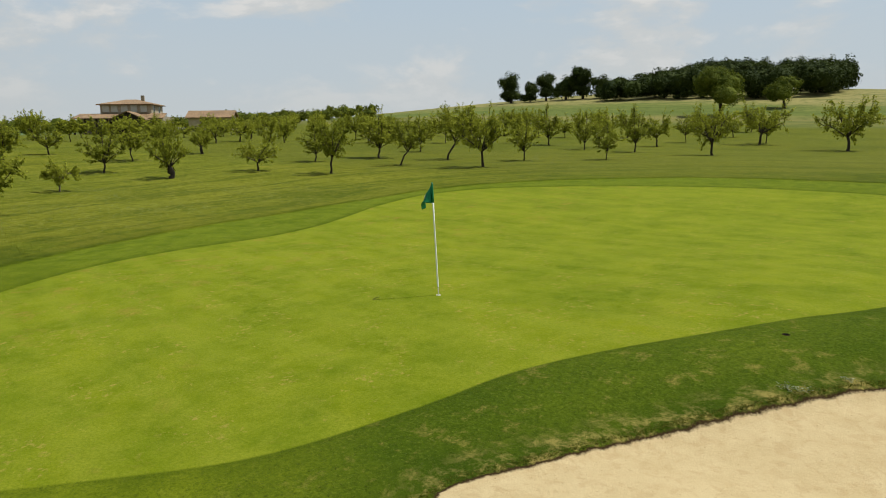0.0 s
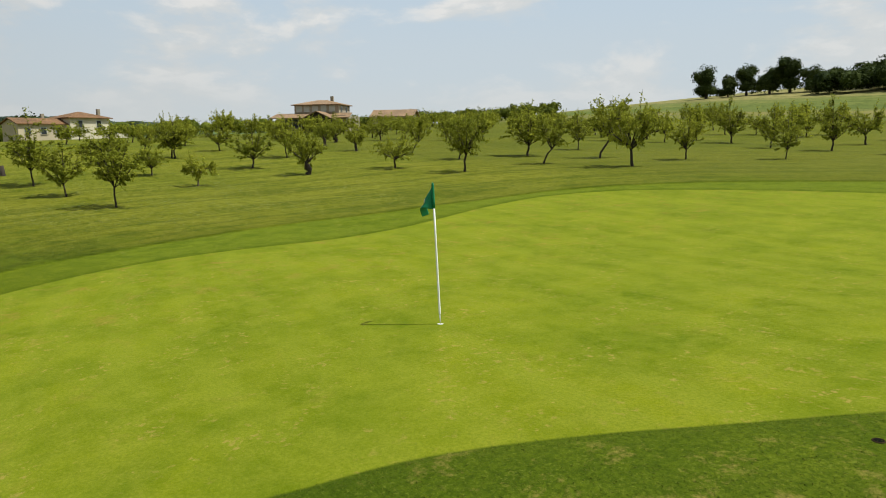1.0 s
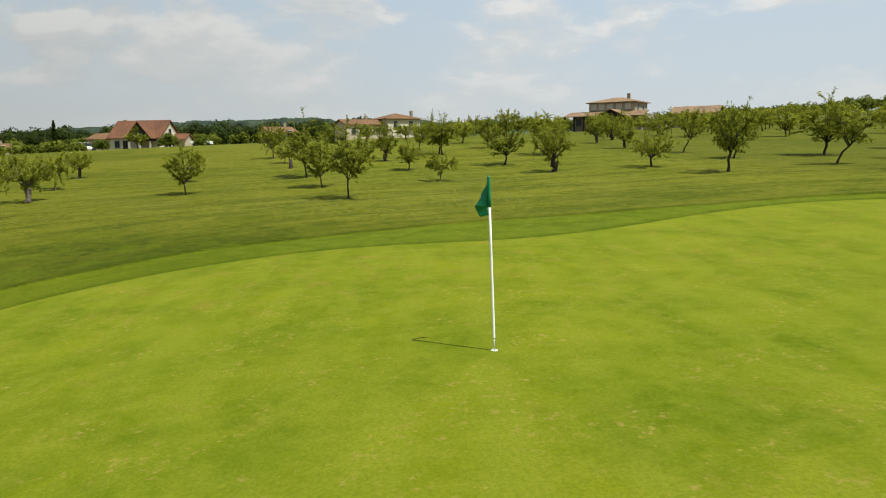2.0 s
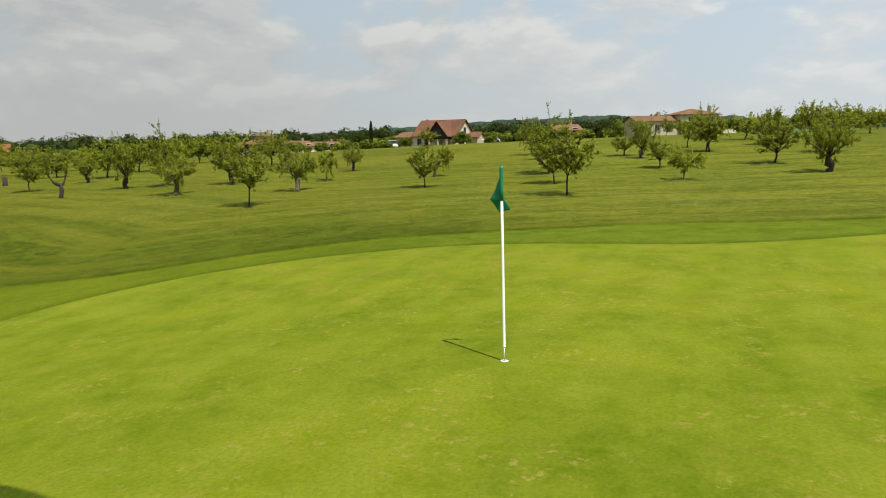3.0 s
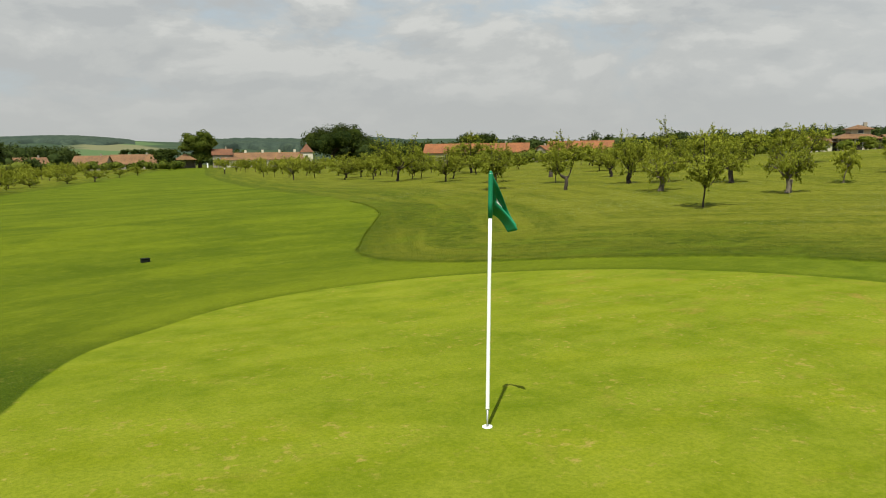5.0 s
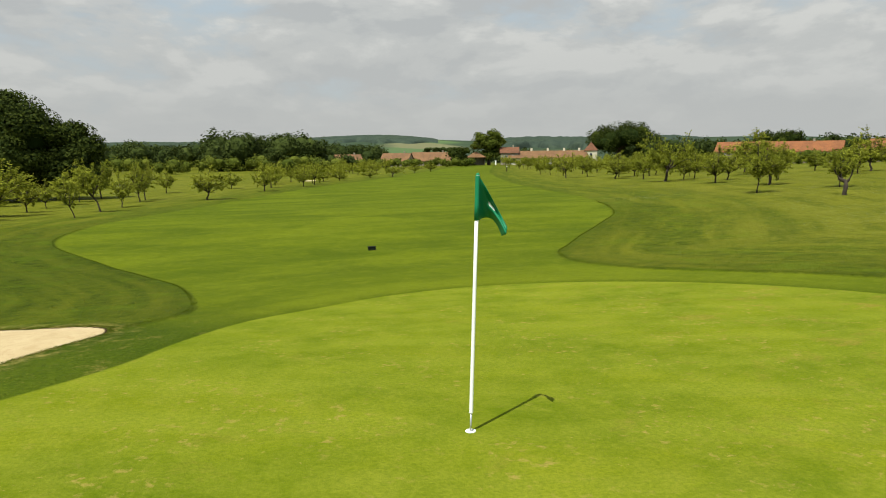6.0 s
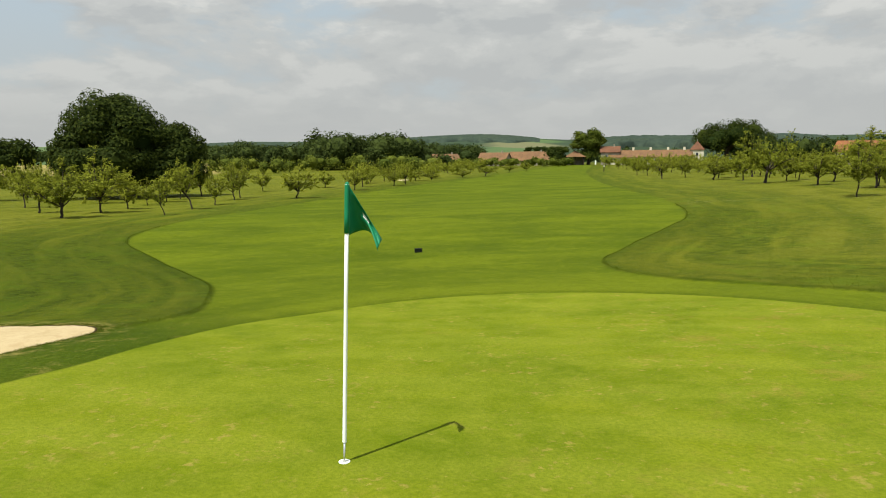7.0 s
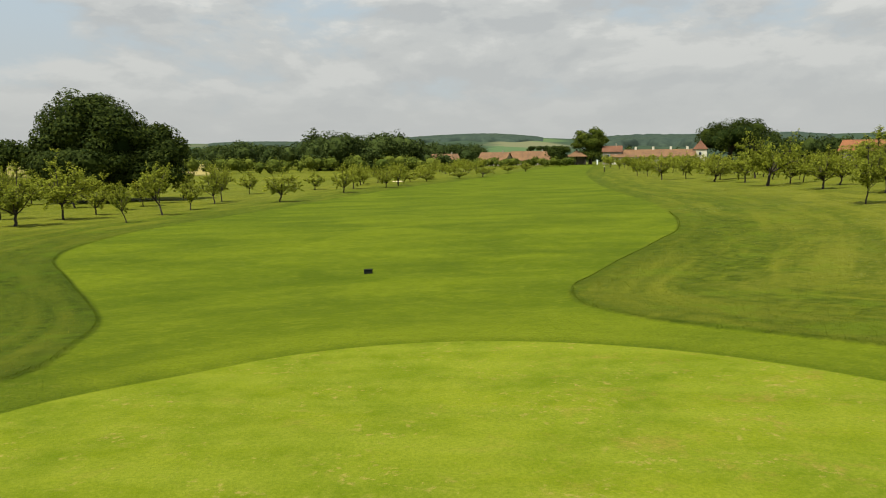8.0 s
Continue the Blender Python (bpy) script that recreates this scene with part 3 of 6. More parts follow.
BLADE = leaf_material("grass_blade", (0.034, 0.056, 0.003), (0.110, 0.128, 0.010), 0.40, 1.3)
TUFT = leaf_material("orchard_tuft", (0.070, 0.088, 0.004), (0.225, 0.210, 0.030), 0.40)
CLOVER = leaf_material("clover_head", (0.17, 0.19, 0.08), (0.34, 0.35, 0.22), 0.3)
LUSH_BLADE = leaf_material("lush_blade", (0.040, 0.060, 0.002), (0.084, 0.102, 0.006), 0.4)
EDGE_BLADE = leaf_material("edge_blade", (0.048, 0.070, 0.003), (0.090, 0.112, 0.006), 0.40)
DRY_BLADE = leaf_material("dry_grass_blade", (0.048, 0.064, 0.003), (0.150, 0.135, 0.022), 0.4, 1.3)
PALE_BLADE = leaf_material("pale_blade", (0.066, 0.084, 0.004), (0.145, 0.142, 0.014), 0.42)
WEED = leaf_material("pale_weed", (0.10, 0.13, 0.05), (0.34, 0.35, 0.24), 0.35, 1.4)
RUBBER = plain("tyre_rubber", (0.02, 0.02, 0.02), 0.8, 0, 20, 0.2)

# ---- helpers for building ----


def mesh_object(name, verts, faces, mat, parent=None, label="", smooth=False):
    me = bpy.data.meshes.new(name)
    me.from_pydata([tuple(v) for v in verts], [], [tuple(f) for f in faces])
    me.materials.append(mat)
    if smooth:
        me.polygons.foreach_set("use_smooth", [True] * len(me.polygons))
    me.update()
    ob = new(name, me)
    ob.parent = parent
    if label:
        tagged(ob, label=label)
    return ob


def part(name, bm, mat, parent, label="", smooth=False):
    me = bpy.data.meshes.new(name)
    bmesh.ops.recalc_face_normals(bm, faces=bm.faces[:])
    bm.to_mesh(me)
    bm.free()
    me.materials.append(mat)
    if smooth:
        me.polygons.foreach_set("use_smooth", [True] * len(me.polygons))
    ob = new(name, me)
    ob.parent = parent
    if label:
        tagged(ob, label=label)
    return ob


def box(bm, x0, x1, y0, y1, z0, z1, bevel=0.0):
    r = bmesh.ops.create_cube(bm, size=1, matrix=Matrix.Translation(((x0 + x1) / 2, (y0 + y1) / 2, (z0 + z1) / 2)) @ Matrix.Diagonal((x1 - x0, y1 - y0, z1 - z0, 1)))
    if bevel:
        edges = list({e for v in r["verts"] for e in v.link_edges})
        bmesh.ops.bevel(bm, geom=edges, offset=bevel, segments=2, affect="EDGES", profile=0.6)


def box_part(name, dims, mat, parent, label="", bevel=0.0):
    bm = bmesh.new()
    box(bm, *dims, bevel=bevel)
    return part(name, bm, mat, parent, label)


def empty(name, x, y, z, rz=0.0):
    ob = new(name)
    ob.matrix_basis = pose(x, y, z, 0, 0, rz)
    return ob


def tube(verts, faces, points, radii, sides=6):
    """Adds a tapered tube along the points to the lists."""
    base = len(verts)
    p = [Vector(q) for q in points]
    for i, q in enumerate(p):
        d = (p[min(i + 1, len(p) - 1)] - p[max(i - 1, 0)]).normalized()
        u = d.orthogonal().normalized()
        w = d.cross(u)
        for k in range(sides):
            a = 2 * math.pi * k / sides
            verts.append(q + (u * math.cos(a) + w * math.sin(a)) * radii[i])
    for i in range(len(p) - 1):
        for k in range(sides):
            a, b = base + i * sides + k, base + i * sides + (k + 1) % sides
            faces.append((a, b, b + sides, a + sides))
    faces.append(tuple(base + (len(p) - 1) * sides + k for k in range(sides)))


def leaf_quads(points, length, width, rng, upness=0.5):
    """One small pointed leaf of four corners at each point, turned at random."""
    n = len(points)
    nrm = rng.normal(size=(n, 3))
    nrm[:, 2] = np.abs(nrm[:, 2]) + upness
    nrm /= np.linalg.norm(nrm, axis=1)[:, None]
    a = np.cross(nrm, rng.normal(size=(n, 3)))
    a /= np.linalg.norm(a, axis=1)[:, None]
    b = np.cross(nrm, a)
    k = rng.uniform(0.7, 1.3, (n, 1))
    a, b = a * length / 2 * k, b * width / 2 * k
    verts = np.stack([points - a, points + b * 0.9 - a * 0.1, points + a, points - b * 0.9 - a * 0.1], 1).reshape(-1, 3)
    faces = np.arange(4 * n).reshape(n, 4)
    return verts, faces



def leaf_tris(points, facing_way, length, width, rng, scatter=0.6):
    """One small pointed leaf of three corners at each point, its face turned roughly the given way."""
    n = len(points)
    nrm = facing_way + rng.normal(size=(n, 3)) * scatter
    nrm /= np.linalg.norm(nrm, axis=1)[:, None] + 1e-9
    a = np.cross(nrm, rng.normal(size=(n, 3)))
    a /= np.linalg.norm(a, axis=1)[:, None] + 1e-9
    b = np.cross(nrm, a)
    k = rng.uniform(0.65, 1.35, (n, 1))
    a, b = a * length * k, b * width / 2 * k
    verts = np.stack([points - a * 0.4 - b, points - a * 0.4 + b, points + a * 0.6], 1).reshape(-1, 3)
    return verts, np.arange(3 * n).reshape(n, 3)


def sprigs(lobes, count, rng, puffs=26, size=0.30, low=-0.25):
    """Points and outward ways for the leaves of a crown: every lobe (centre, radii) carries leafy puffs on its skin."""
    pts, ways = [], []
    vol = np.array([(l[3] * l[4] * l[5]) ** 0.67 for l in lobes])
    for (cx, cy, cz, rx, ry, rz), share in zip(lobes, vol / vol.sum()):
        n = max(12, int(count * share))
        d = rng.normal(size=(puffs, 3))
        d /= np.linalg.norm(d, axis=1)[:, None]
        d[:, 2] = np.where(d[:, 2] < low, -d[:, 2], d[:, 2])
        rad = np.array([rx, ry, rz])
        heart = d * rad * rng.uniform(0.58, 0.74, (puffs, 1))
        big = size * rng.uniform(0.65, 1.25, (puffs, 1))
        k = rng.integers(0, puffs, n)
        e = rng.normal(size=(n, 3))
        e /= np.linalg.norm(e, axis=1)[:, None]
        p = heart[k] + e * rad * big[k] * rng.uniform(0.55, 1.0, (n, 1)) ** 0.5
        pts.append(np.array([cx, cy, cz]) + p)
        ways.append(e * 0.8 + p / rad * 0.5 + np.array([0, 0, 0.35]))
    return np.concatenate(pts), np.concatenate(ways)

# ---- ground: one continuous sheet, split along the cuts of the turf ----


def axis(lo, hi, step, grow, end):
    inner = np.arange(lo, hi + step / 2, step)
    right, left, d = [], [], step
    p = q = 0.0
    while p < end:
        d *= grow
        p += d
        right.append(inner[-1] + p)
        left.append(inner[0] - p)
    return np.concatenate([left[::-1], inner, right])


def build_ground():
    xs, ys = axis(-13.5, 14.5, 0.135, 1.11, 3600), axis(-25.5, 26.0, 0.135, 1.11, 3600)
    gx, gy = np.meshgrid(xs, ys)
    x, y = gx.ravel(), gy.ravel()
    z, g, f, b = surface(x, y)
    nx, ny = len(xs), len(ys)
    i = np.arange(nx * ny).reshape(ny, nx)
    quads = np.stack([i[:-1, :-1], i[:-1, 1:], i[1:, 1:], i[1:, :-1]], -1).reshape(-1, 4)
    mid = lambda a: a[quads].mean(1)
    kind = np.where(mid(b) < 0.05, 3, np.where(mid(g) < 0, 2, np.where(mid(f) < 0, 1, 0)))
    kinds = [("ground", "rough grass and fields rolling away to wooded hills", "rough grass"),
             ("fairway", "mown mid-green fairway and collar round the green", "fairway"),
             ("putting_green", "closely mown yellow-green putting green with worn patches", "putting green"),
             ("bunker", "pale raked sand bunker with a dark cut lip", "sand bunker")]
    for k, (name, label, cat) in enumerate(kinds):
        q = quads[kind == k]
        used, inv = np.unique(q, return_inverse=True)
        me = bpy.data.meshes.new(name)
        me.vertices.add(len(used))
        me.vertices.foreach_set("co", np.stack([x[used], y[used], z[used]], 1).ravel())
        me.loops.add(len(q) * 4)
        me.loops.foreach_set("vertex_index", inv.ravel().astype(np.int32))
        me.polygons.add(len(q))
        me.polygons.foreach_set("loop_start", np.arange(0, len(q) * 4, 4, dtype=np.int32))
        me.polygons.foreach_set("use_smooth", np.ones(len(q), bool))
        for aname, val in (("to_green", g), ("to_fairway", f), ("to_bunker", b)):
            a = me.attributes.new(aname, "FLOAT", "POINT")
            a.data.foreach_set("value", val[used].astype(np.float32))
        me.materials.append(TURF)
        me.update(calc_edges=True)
        me.validate()
        tagged(new(name, me), label, cat, kind="structure")


build_ground()


def surf_z(x, y):
    return float(surface(np.array([x], float), np.array([y], float))[0][0])

# ---- the hole ----


def flagstick():
    root = empty("flagstick", 0, 0, surf_z(0, 0))
    top = Vector((0.078, 0.046, 2.125))
    verts, faces = [], []
    tube(verts, faces, [top * k for k in (0.075, 0.3, 0.6, 0.999)], [0.0165, 0.016, 0.0155, 0.015], 14)
    mesh_object("pole", verts, faces, WHITE, root, "white enamelled pole", True)
    verts, faces = [], []
    tube(verts, faces, [top * k for k in (-0.03, 0.01, 0.078)], [0.0075, 0.0075, 0.0085], 12)
    mesh_object("ferrule", verts, faces, STEEL, root, "thin bare steel ferrule", True)
    verts, faces = [], []
    tube(verts, faces, [top * k for k in (0.995, 1.003, 1.008)], [0.015, 0.015, 0.006], 12)
    mesh_object("cap", verts, faces, FLAG_GREEN, root, "small green cap", True)
    # the cloth, half furled and drooping from its sleeve
    way, side = Vector((1, -0.06, 0)).normalized(), Vector((0.06, 1, 0)).normalized()
    nu, nv, tall, long = 26, 16, 0.36, 0.46

    def cloth(u, v):
        # the upper edge falls steeply from the pole, the lower hem hangs slack and gathers under it
        reach = u * (0.225 - 0.02 * v) + 0.03 * v * math.sin(math.pi * u)
        droop = (1 - v) * 0.40 * u ** 1.05 + v * (0.13 * u ** 2.2 - 0.035 * math.sin(math.pi * u))
        fold = u * (0.055 * math.sin(5.2 * v + 2.6 * u - 0.4) + 0.022 * math.sin(11 * v - 3 * u)) 
        fold += 0.17 * math.sin(math.pi * u ** 0.7) * v
        p = top * (0.992 - v * tall / 2.13) + way * (0.017 + reach) + side * fold
        p.z -= droop
        return p

    verts = [cloth(i / nu, j / nv) for j in range(nv + 1) for i in range(nu + 1)]
    faces = [(j * (nu + 1) + i, j * (nu + 1) + i + 1, (j + 1) * (nu + 1) + i + 1, (j + 1) * (nu + 1) + i) for j in range(nv) for i in range(nu)]
    flag = mesh_object("flag", verts, faces, FLAG_GREEN, root, "green cloth flag hanging half furled", True)
    sol = flag.modifiers.new("cloth", "SOLIDIFY")
    sol.thickness = 0.002
    verts, faces = [], []
    tube(verts, faces, [top * (0.998 - k * tall / 2.13) for k in (0, 0.33, 0.66, 1.0)], [0.0195] * 4, 14)
    mesh_object("sleeve", verts, faces, FLAG_GREEN, root, "stitched green sleeve", True)
    # plain pale emblem on both faces
    for s in (-1, 1):
        verts, faces = [], []
        m = 5
        for j in range(m + 1):
            for i in range(m + 1):
                u, v = 0.36 + 0.20 * i / m, 0.30 + 0.16 * j / m
                a, b = cloth(u + 0.01, v) - cloth(u, v), cloth(u, v + 0.01) - cloth(u, v)
                verts.append(cloth(u, v) + a.cross(b).normalized() * s * 0.0045)
        faces = [(j * (m + 1) + i, j * (m + 1) + i + 1, (j + 1) * (m + 1) + i + 1, (j + 1) * (m + 1) + i) for j in range(m) for i in range(m)]
        mesh_object("emblem", verts, faces, WHITE, flag, "plain white emblem patch", True)
    tagged(root, "white flagstick with green flag in the hole", "flagstick")


def hole_cup():
    root = empty("hole_cup", 0, 0, surf_z(0, 0))
    bm = bmesh.new()
    ring_o, ring_i, n = 0.044, 0.039, 32
    rows = [(ring_o, 0.001), (ring_o, 0.006), (ring_i, 0.006), (ring_i, 0.002)]
    vs = [[bm.verts.new((r * math.cos(2 * math.pi * k / n), r * math.sin(2 * math.pi * k / n), z)) for k in range(n)] for r, z in rows]
    for a, b in zip(vs, vs[1:]):
        for k in range(n):
            bm.faces.new((a[k], a[(k + 1) % n], b[(k + 1) % n], b[k]))
    part("rim", bm, WHITE, root, "white plastic rim")
    bm = bmesh.new()
    bmesh.ops.create_circle(bm, cap_ends=True, segments=32, radius=ring_i, matrix=Matrix.Translation((0, 0, 0.003)))
    part("insert", bm, GREY, root, "pale grey cup insert")
    tagged(root, "white rimmed cup sunk in the putting green", "golf hole")


def drain_hole():
    x, y = -6.05, -0.2
    root = empty("sprinkler_pit", x, y, surf_z(x, y), 20)
    bm = bmesh.new()
    n = 24
    rows = [(0.056, 0.0), (0.047, 0.008), (0.043, 0.006), (0.040, 0.002)]
    vs = [[bm.verts.new((r * math.cos(6.2832 * k / n), r * math.sin(6.2832 * k / n), z)) for k in range(n)] for r, z in rows]
    for a, b in zip(vs, vs[1:]):
        for k in range(n):
            bm.faces.new((a[k], a[(k + 1) % n], b[(k + 1) % n], b[k]))
    part("rim", bm, SOIL, root, "worn dark soil rim")
    # flat near-black disc above the turf: the hole's shade put into its colour
    bm = bmesh.new()
    bmesh.ops.create_circle(bm, cap_ends=True, segments=24, radius=0.042, matrix=Matrix.Translation((0, 0, 0.005)))
    part("hollow", bm, PIT_SHADE, root, "flat black disc painted as the pit's shaded inside")
    tagged(root, "small dark sprinkler pit in the collar turf", "sprinkler pit")


def fairway_box():
    x, y = 0.39, 17.97
    root = empty("marker_box", x, y, surf_z(x, y), 8)
    box_part("body", (-0.12, 0.12, -0.08, 0.08, -0.01, 0.10), BLACK, root, bevel=0.015)
    box_part("lid", (-0.13, 0.13, -0.09, 0.09, 0.10, 0.125), BLACK, root, "flat black lid", 0.008)
    tagged(root, "small black box standing on the fairway", "box")


def sand_patch(x, y, wide, deep):
    root = empty("sand_patch", x, y, surf_z(x, y))
    bm = bmesh.new()
    rings = []
    for r, lift in ((1.0, -0.03), (0.94, 0.05), (0.5, 0.02)):
        ring = []
        for k in range(20):
            a = 6.2832 * k / 20
            px, py = math.cos(a) * wide / 2 * r * (1 + 0.1 * math.sin(3 * a)), math.sin(a) * deep / 2 * r
            ring.append(bm.verts.new((px, py, surf_z(x + px, y + py) - surf_z(x, y) + lift)))
        rings.append(ring)
    for a, b in zip(rings, rings[1:]):
        for k in range(20):
            bm.faces.new((a[k], a[(k + 1) % 20], b[(k + 1) % 20], b[k]))
    bm.faces.new(rings[-1])
    part("sand", bm, SAND, root, "bare pale sand")
    tagged(root, "small pale sand patch beside orchard trees", "sand patch")


def marker_post(x, y):
    root = empty("marker_post", x, y, surf_z(x, y))
    box_part("shaft", (-0.09, 0.09, -0.09, 0.09, -0.1, 1.15), TIMBER, root, bevel=0.02)
    box_part("cap", (-0.11, 0.11, -0.11, 0.11, 1.15, 1.30), WHITE, root, "white painted cap", 0.02)
    tagged(root, "dark marker post with white cap beside the fairway", "marker post")


sand_patch(-3.3, 122.0, 2.0, 3.6)
marker_post(41.7, 158.0)
flagstick()
hole_cup()
drain_hole()
fairway_box()

# ---- trees ----


def fruit_tree(style, seed, leaves=5400):
    """An orchard tree about 3 m high and 2 m wide; the styles differ in trunk, lean and crown."""
    rng = np.random.default_rng(seed)
    #        trunk height, radius, lean, reach, rise, limbs, shoots, droop
    kinds = {"upright": (0.66, 0.046, 0.06, 0.80, 1.40, 9, 20, 0.06), "young": (0.78, 0.034, 0.07, 0.74, 1.35, 9, 12, 0.05),
             "old": (0.50, 0.150, 0.10, 0.85, 1.05, 10, 9, 0.20), "leaning": (0.85, 0.054, 0.55, 0.82, 1.30, 8, 18, 0.12),
             "drooping": (0.65, 0.050, 0.16, 0.80, 0.75, 6, 3, 0.42), "broad": (0.58, 0.062, 0.10, 0.98, 1.20, 10, 20, 0.20),
             "pollard": (0.55, 0.150, 0.05, 0.95, 0.55, 2, 0, 0.0), "umbrella": (0.60, 0.135, 0.06, 0.95, 0.80, 11, 6, 0.22),
             "stooping": (0.95, 0.130, 0.75, 0.85, 0.45, 9, 4, 0.42)}
    th, tr, lean, reach, rise, nl, ns, droop = kinds[style]
    stub = style in ("old", "pollard", "umbrella", "stooping")
    verts, faces, twigs = [], [], []
    az = rng.uniform(0, 6.28) if style != "pollard" else 0.0
    jig = lambda s: Vector(rng.normal(size=3) * s)
    tip = Vector((lean, 0, th))
    low = Vector((lean * 0.12, 0, th * 0.28)) + jig(tr * 0.3)
    bend = Vector((lean * 0.45, 0, th * 0.62)) + jig(tr * 0.5)
    thin = 0.72 if style in ("umbrella", "stooping") else 0.9
    tube(verts, faces, [(0, 0, -0.12), (0, 0, 0.04), low, bend, tip], [tr * 1.6, tr * 1.25, tr, tr * 0.95, tr * thin], 9)
    if stub:      # burrs and a broken stub on the bole
        tube(verts, faces, [low, bend + Vector((-tr * 0.9, tr * 0.5, th * 0.25))], [tr * 0.85, tr * 0.5], 7)
        tube(verts, faces, [low * 0.6, low + Vector((tr * 0.7, -tr * 0.6, 0.1))], [tr * 0.7, tr * 0.45], 7)

    def spray(s, d, long, weight, n=3):
        """A shoot that bends a little on its way, with leafy side twigs."""
        m = s + d * long * 0.55 + jig(0.025)
        e = s + d * long + Vector((0, 0, -droop * 0.28 * long)) + jig(0.03)
        if leaves > 3000 or weight < 1:
            tube(verts, faces, [s, m, e], [0.012, 0.008, 0.003], 3)
        twigs.extend([(s.lerp(m, 0.4), m, weight), (m, e, weight)])
        for _ in range(n):
            q = m.lerp(e, rng.uniform(-0.5, 0.9))
            w = (d * 0.9 + jig(0.5) + Vector((0, 0, 0.15 - droop * 0.6))).normalized() * rng.uniform(0.12, 0.28)
            twigs.append((q, q + w, weight))

    limbs = []
    for k in range(nl):
        a = az + 6.283 * k / nl + rng.normal() * 0.25
        flat = Vector((math.cos(a), math.sin(a), 0))
        high = ((k * 5) % nl + rng.random()) / nl      # lower limbs reach further out
        out, up = reach * (1.15 - 0.70 * high) * rng.uniform(0.85, 1.1), rise * (0.40 + 0.70 * high)
        if style in ("broad", "leaning"):
            out = reach * rng.uniform(0.60, 1.1)
        if k == 0 and style in ("young", "upright"):
            out, up = out * 0.15, rise * 1.45
        if style == "stooping":
            flat = (flat + Vector((1.1, 0, 0))).normalized()
        start = bend.lerp(tip, rng.uniform(0.75, 1.0))
        if style == "pollard":
            side = -1 if k else 1      # one long low arm with a brush of shoots, one short upright arm
            out = 0.95 if k else 0.40
            flat = Vector((side, 0.1, 0)).normalized()
            p1, p2 = start + flat * out * 0.55 + Vector((0, 0, 0.12)), start + flat * out * 0.92 + Vector((0, 0, 0.42 if k else 0.34))
            p3 = p2 + flat * 0.04 + Vector((0, 0, 0.22)) + jig(0.03)
            tube(verts, faces, [start - flat * 0.05, p1, p2, p3], [tr * 0.62, tr * 0.44, tr * 0.40, tr * 0.22], 8)
            for _ in range(15 if k else 6):
                spray(p2.lerp(p3, rng.random()) + jig(0.05), (Vector((0, 0, 1)) + flat * 0.15 + jig(0.30)).normalized(), rng.uniform(0.3, 0.95 if k else 0.55), 1.0)
            continue
        p1 = start + flat * out * 0.5 + Vector((0, 0, up * (0.45 + droop * 0.4)))
        p2 = start + flat * out * 0.9 + Vector((0, 0, up * (1 - droop * 0.35)))
        p3 = p2 + flat * out * 0.25 + Vector((0, 0, up * (0.12 - droop * 0.75)))
        lead = min(tr, 0.07)
        tube(verts, faces, [start, start.lerp(p1, 0.5) + jig(0.03), p1, p2, p3], [lead * 0.6, lead * 0.42 + 0.005, lead * 0.28 + 0.005, 0.012, 0.005], 5)
        line = [start, p1, p2, p3]
        limbs.append(line)
        for _ in range(10):
            f = rng.uniform(0.30, 2.95)
            s = line[int(f)].lerp(line[int(f) + 1], f - int(f))
            way = (flat * rng.uniform(0.0, 0.9) + jig(0.42) + Vector((0, 0, 0.55 - droop * 0.95))).normalized()
            spray(s, way, rng.uniform(0.25, 0.68), 1.0)
    for _ in range(ns):     # long upright shoots that break the outline
        line, f = limbs[rng.integers(0, nl)], rng.uniform(1.1, 2.9)
        s = line[int(f)].lerp(line[int(f) + 1], f - int(f))
        lean_out = (s - tip) * 0.35
        spray(s, (Vector((lean_out.x, lean_out.y, 1)) + jig(0.12)).normalized(), rng.uniform(0.45, 1.0), 0.8, 1)
    if style == "pollard":
        leaves = leaves // 4
    w = np.array([t[2] * (t[1] - t[0]).length for t in twigs])
    pick = rng.choice(len(twigs), leaves, p=w / w.sum())
    a = np.array([twigs[i][0] for i in pick])
    b = np.array([twigs[i][1] for i in pick])
    t = rng.uniform(0, 1.04, (leaves, 1))
    big = min(2.0, math.sqrt(5400 / leaves)) if style != "pollard" else 1.0
    pts = a + (b - a) * t + rng.normal(size=(leaves, 3)) * 0.028 * (0.6 + 0.4 * big)
    # leaves face up and out of the crown
    out = pts - np.array([tip.x * 0.8, 0, th + rise * 0.35])
    out /= np.linalg.norm(out, axis=1)[:, None] + 1e-6
    lv, lf = leaf_tris(pts, out * 0.6 + np.array([0, 0, 0.55]), 0.088 * big, 0.054 * big, rng, 0.6)
    root = new("fruit_tree")
    mesh_object("trunk", verts, faces, PALE_BARK if style in ("drooping", "umbrella") else BARK, root, smooth=True)
    mesh_object("crown", lv, lf, LEAF, root)
    return root


def grown_size(ob):
    zs, rs = [], []
    for c in ob.children:
        if c.name.startswith("crown"):
            co = np.zeros(len(c.data.vertices) * 3)
            c.data.vertices.foreach_get("co", co)
            co = co.reshape(-1, 3)
            zs, rs = np.percentile(co[:, 2], 99.3), np.percentile(np.hypot(co[:, 0], co[:, 1]), 95)
    return zs, 2 * rs


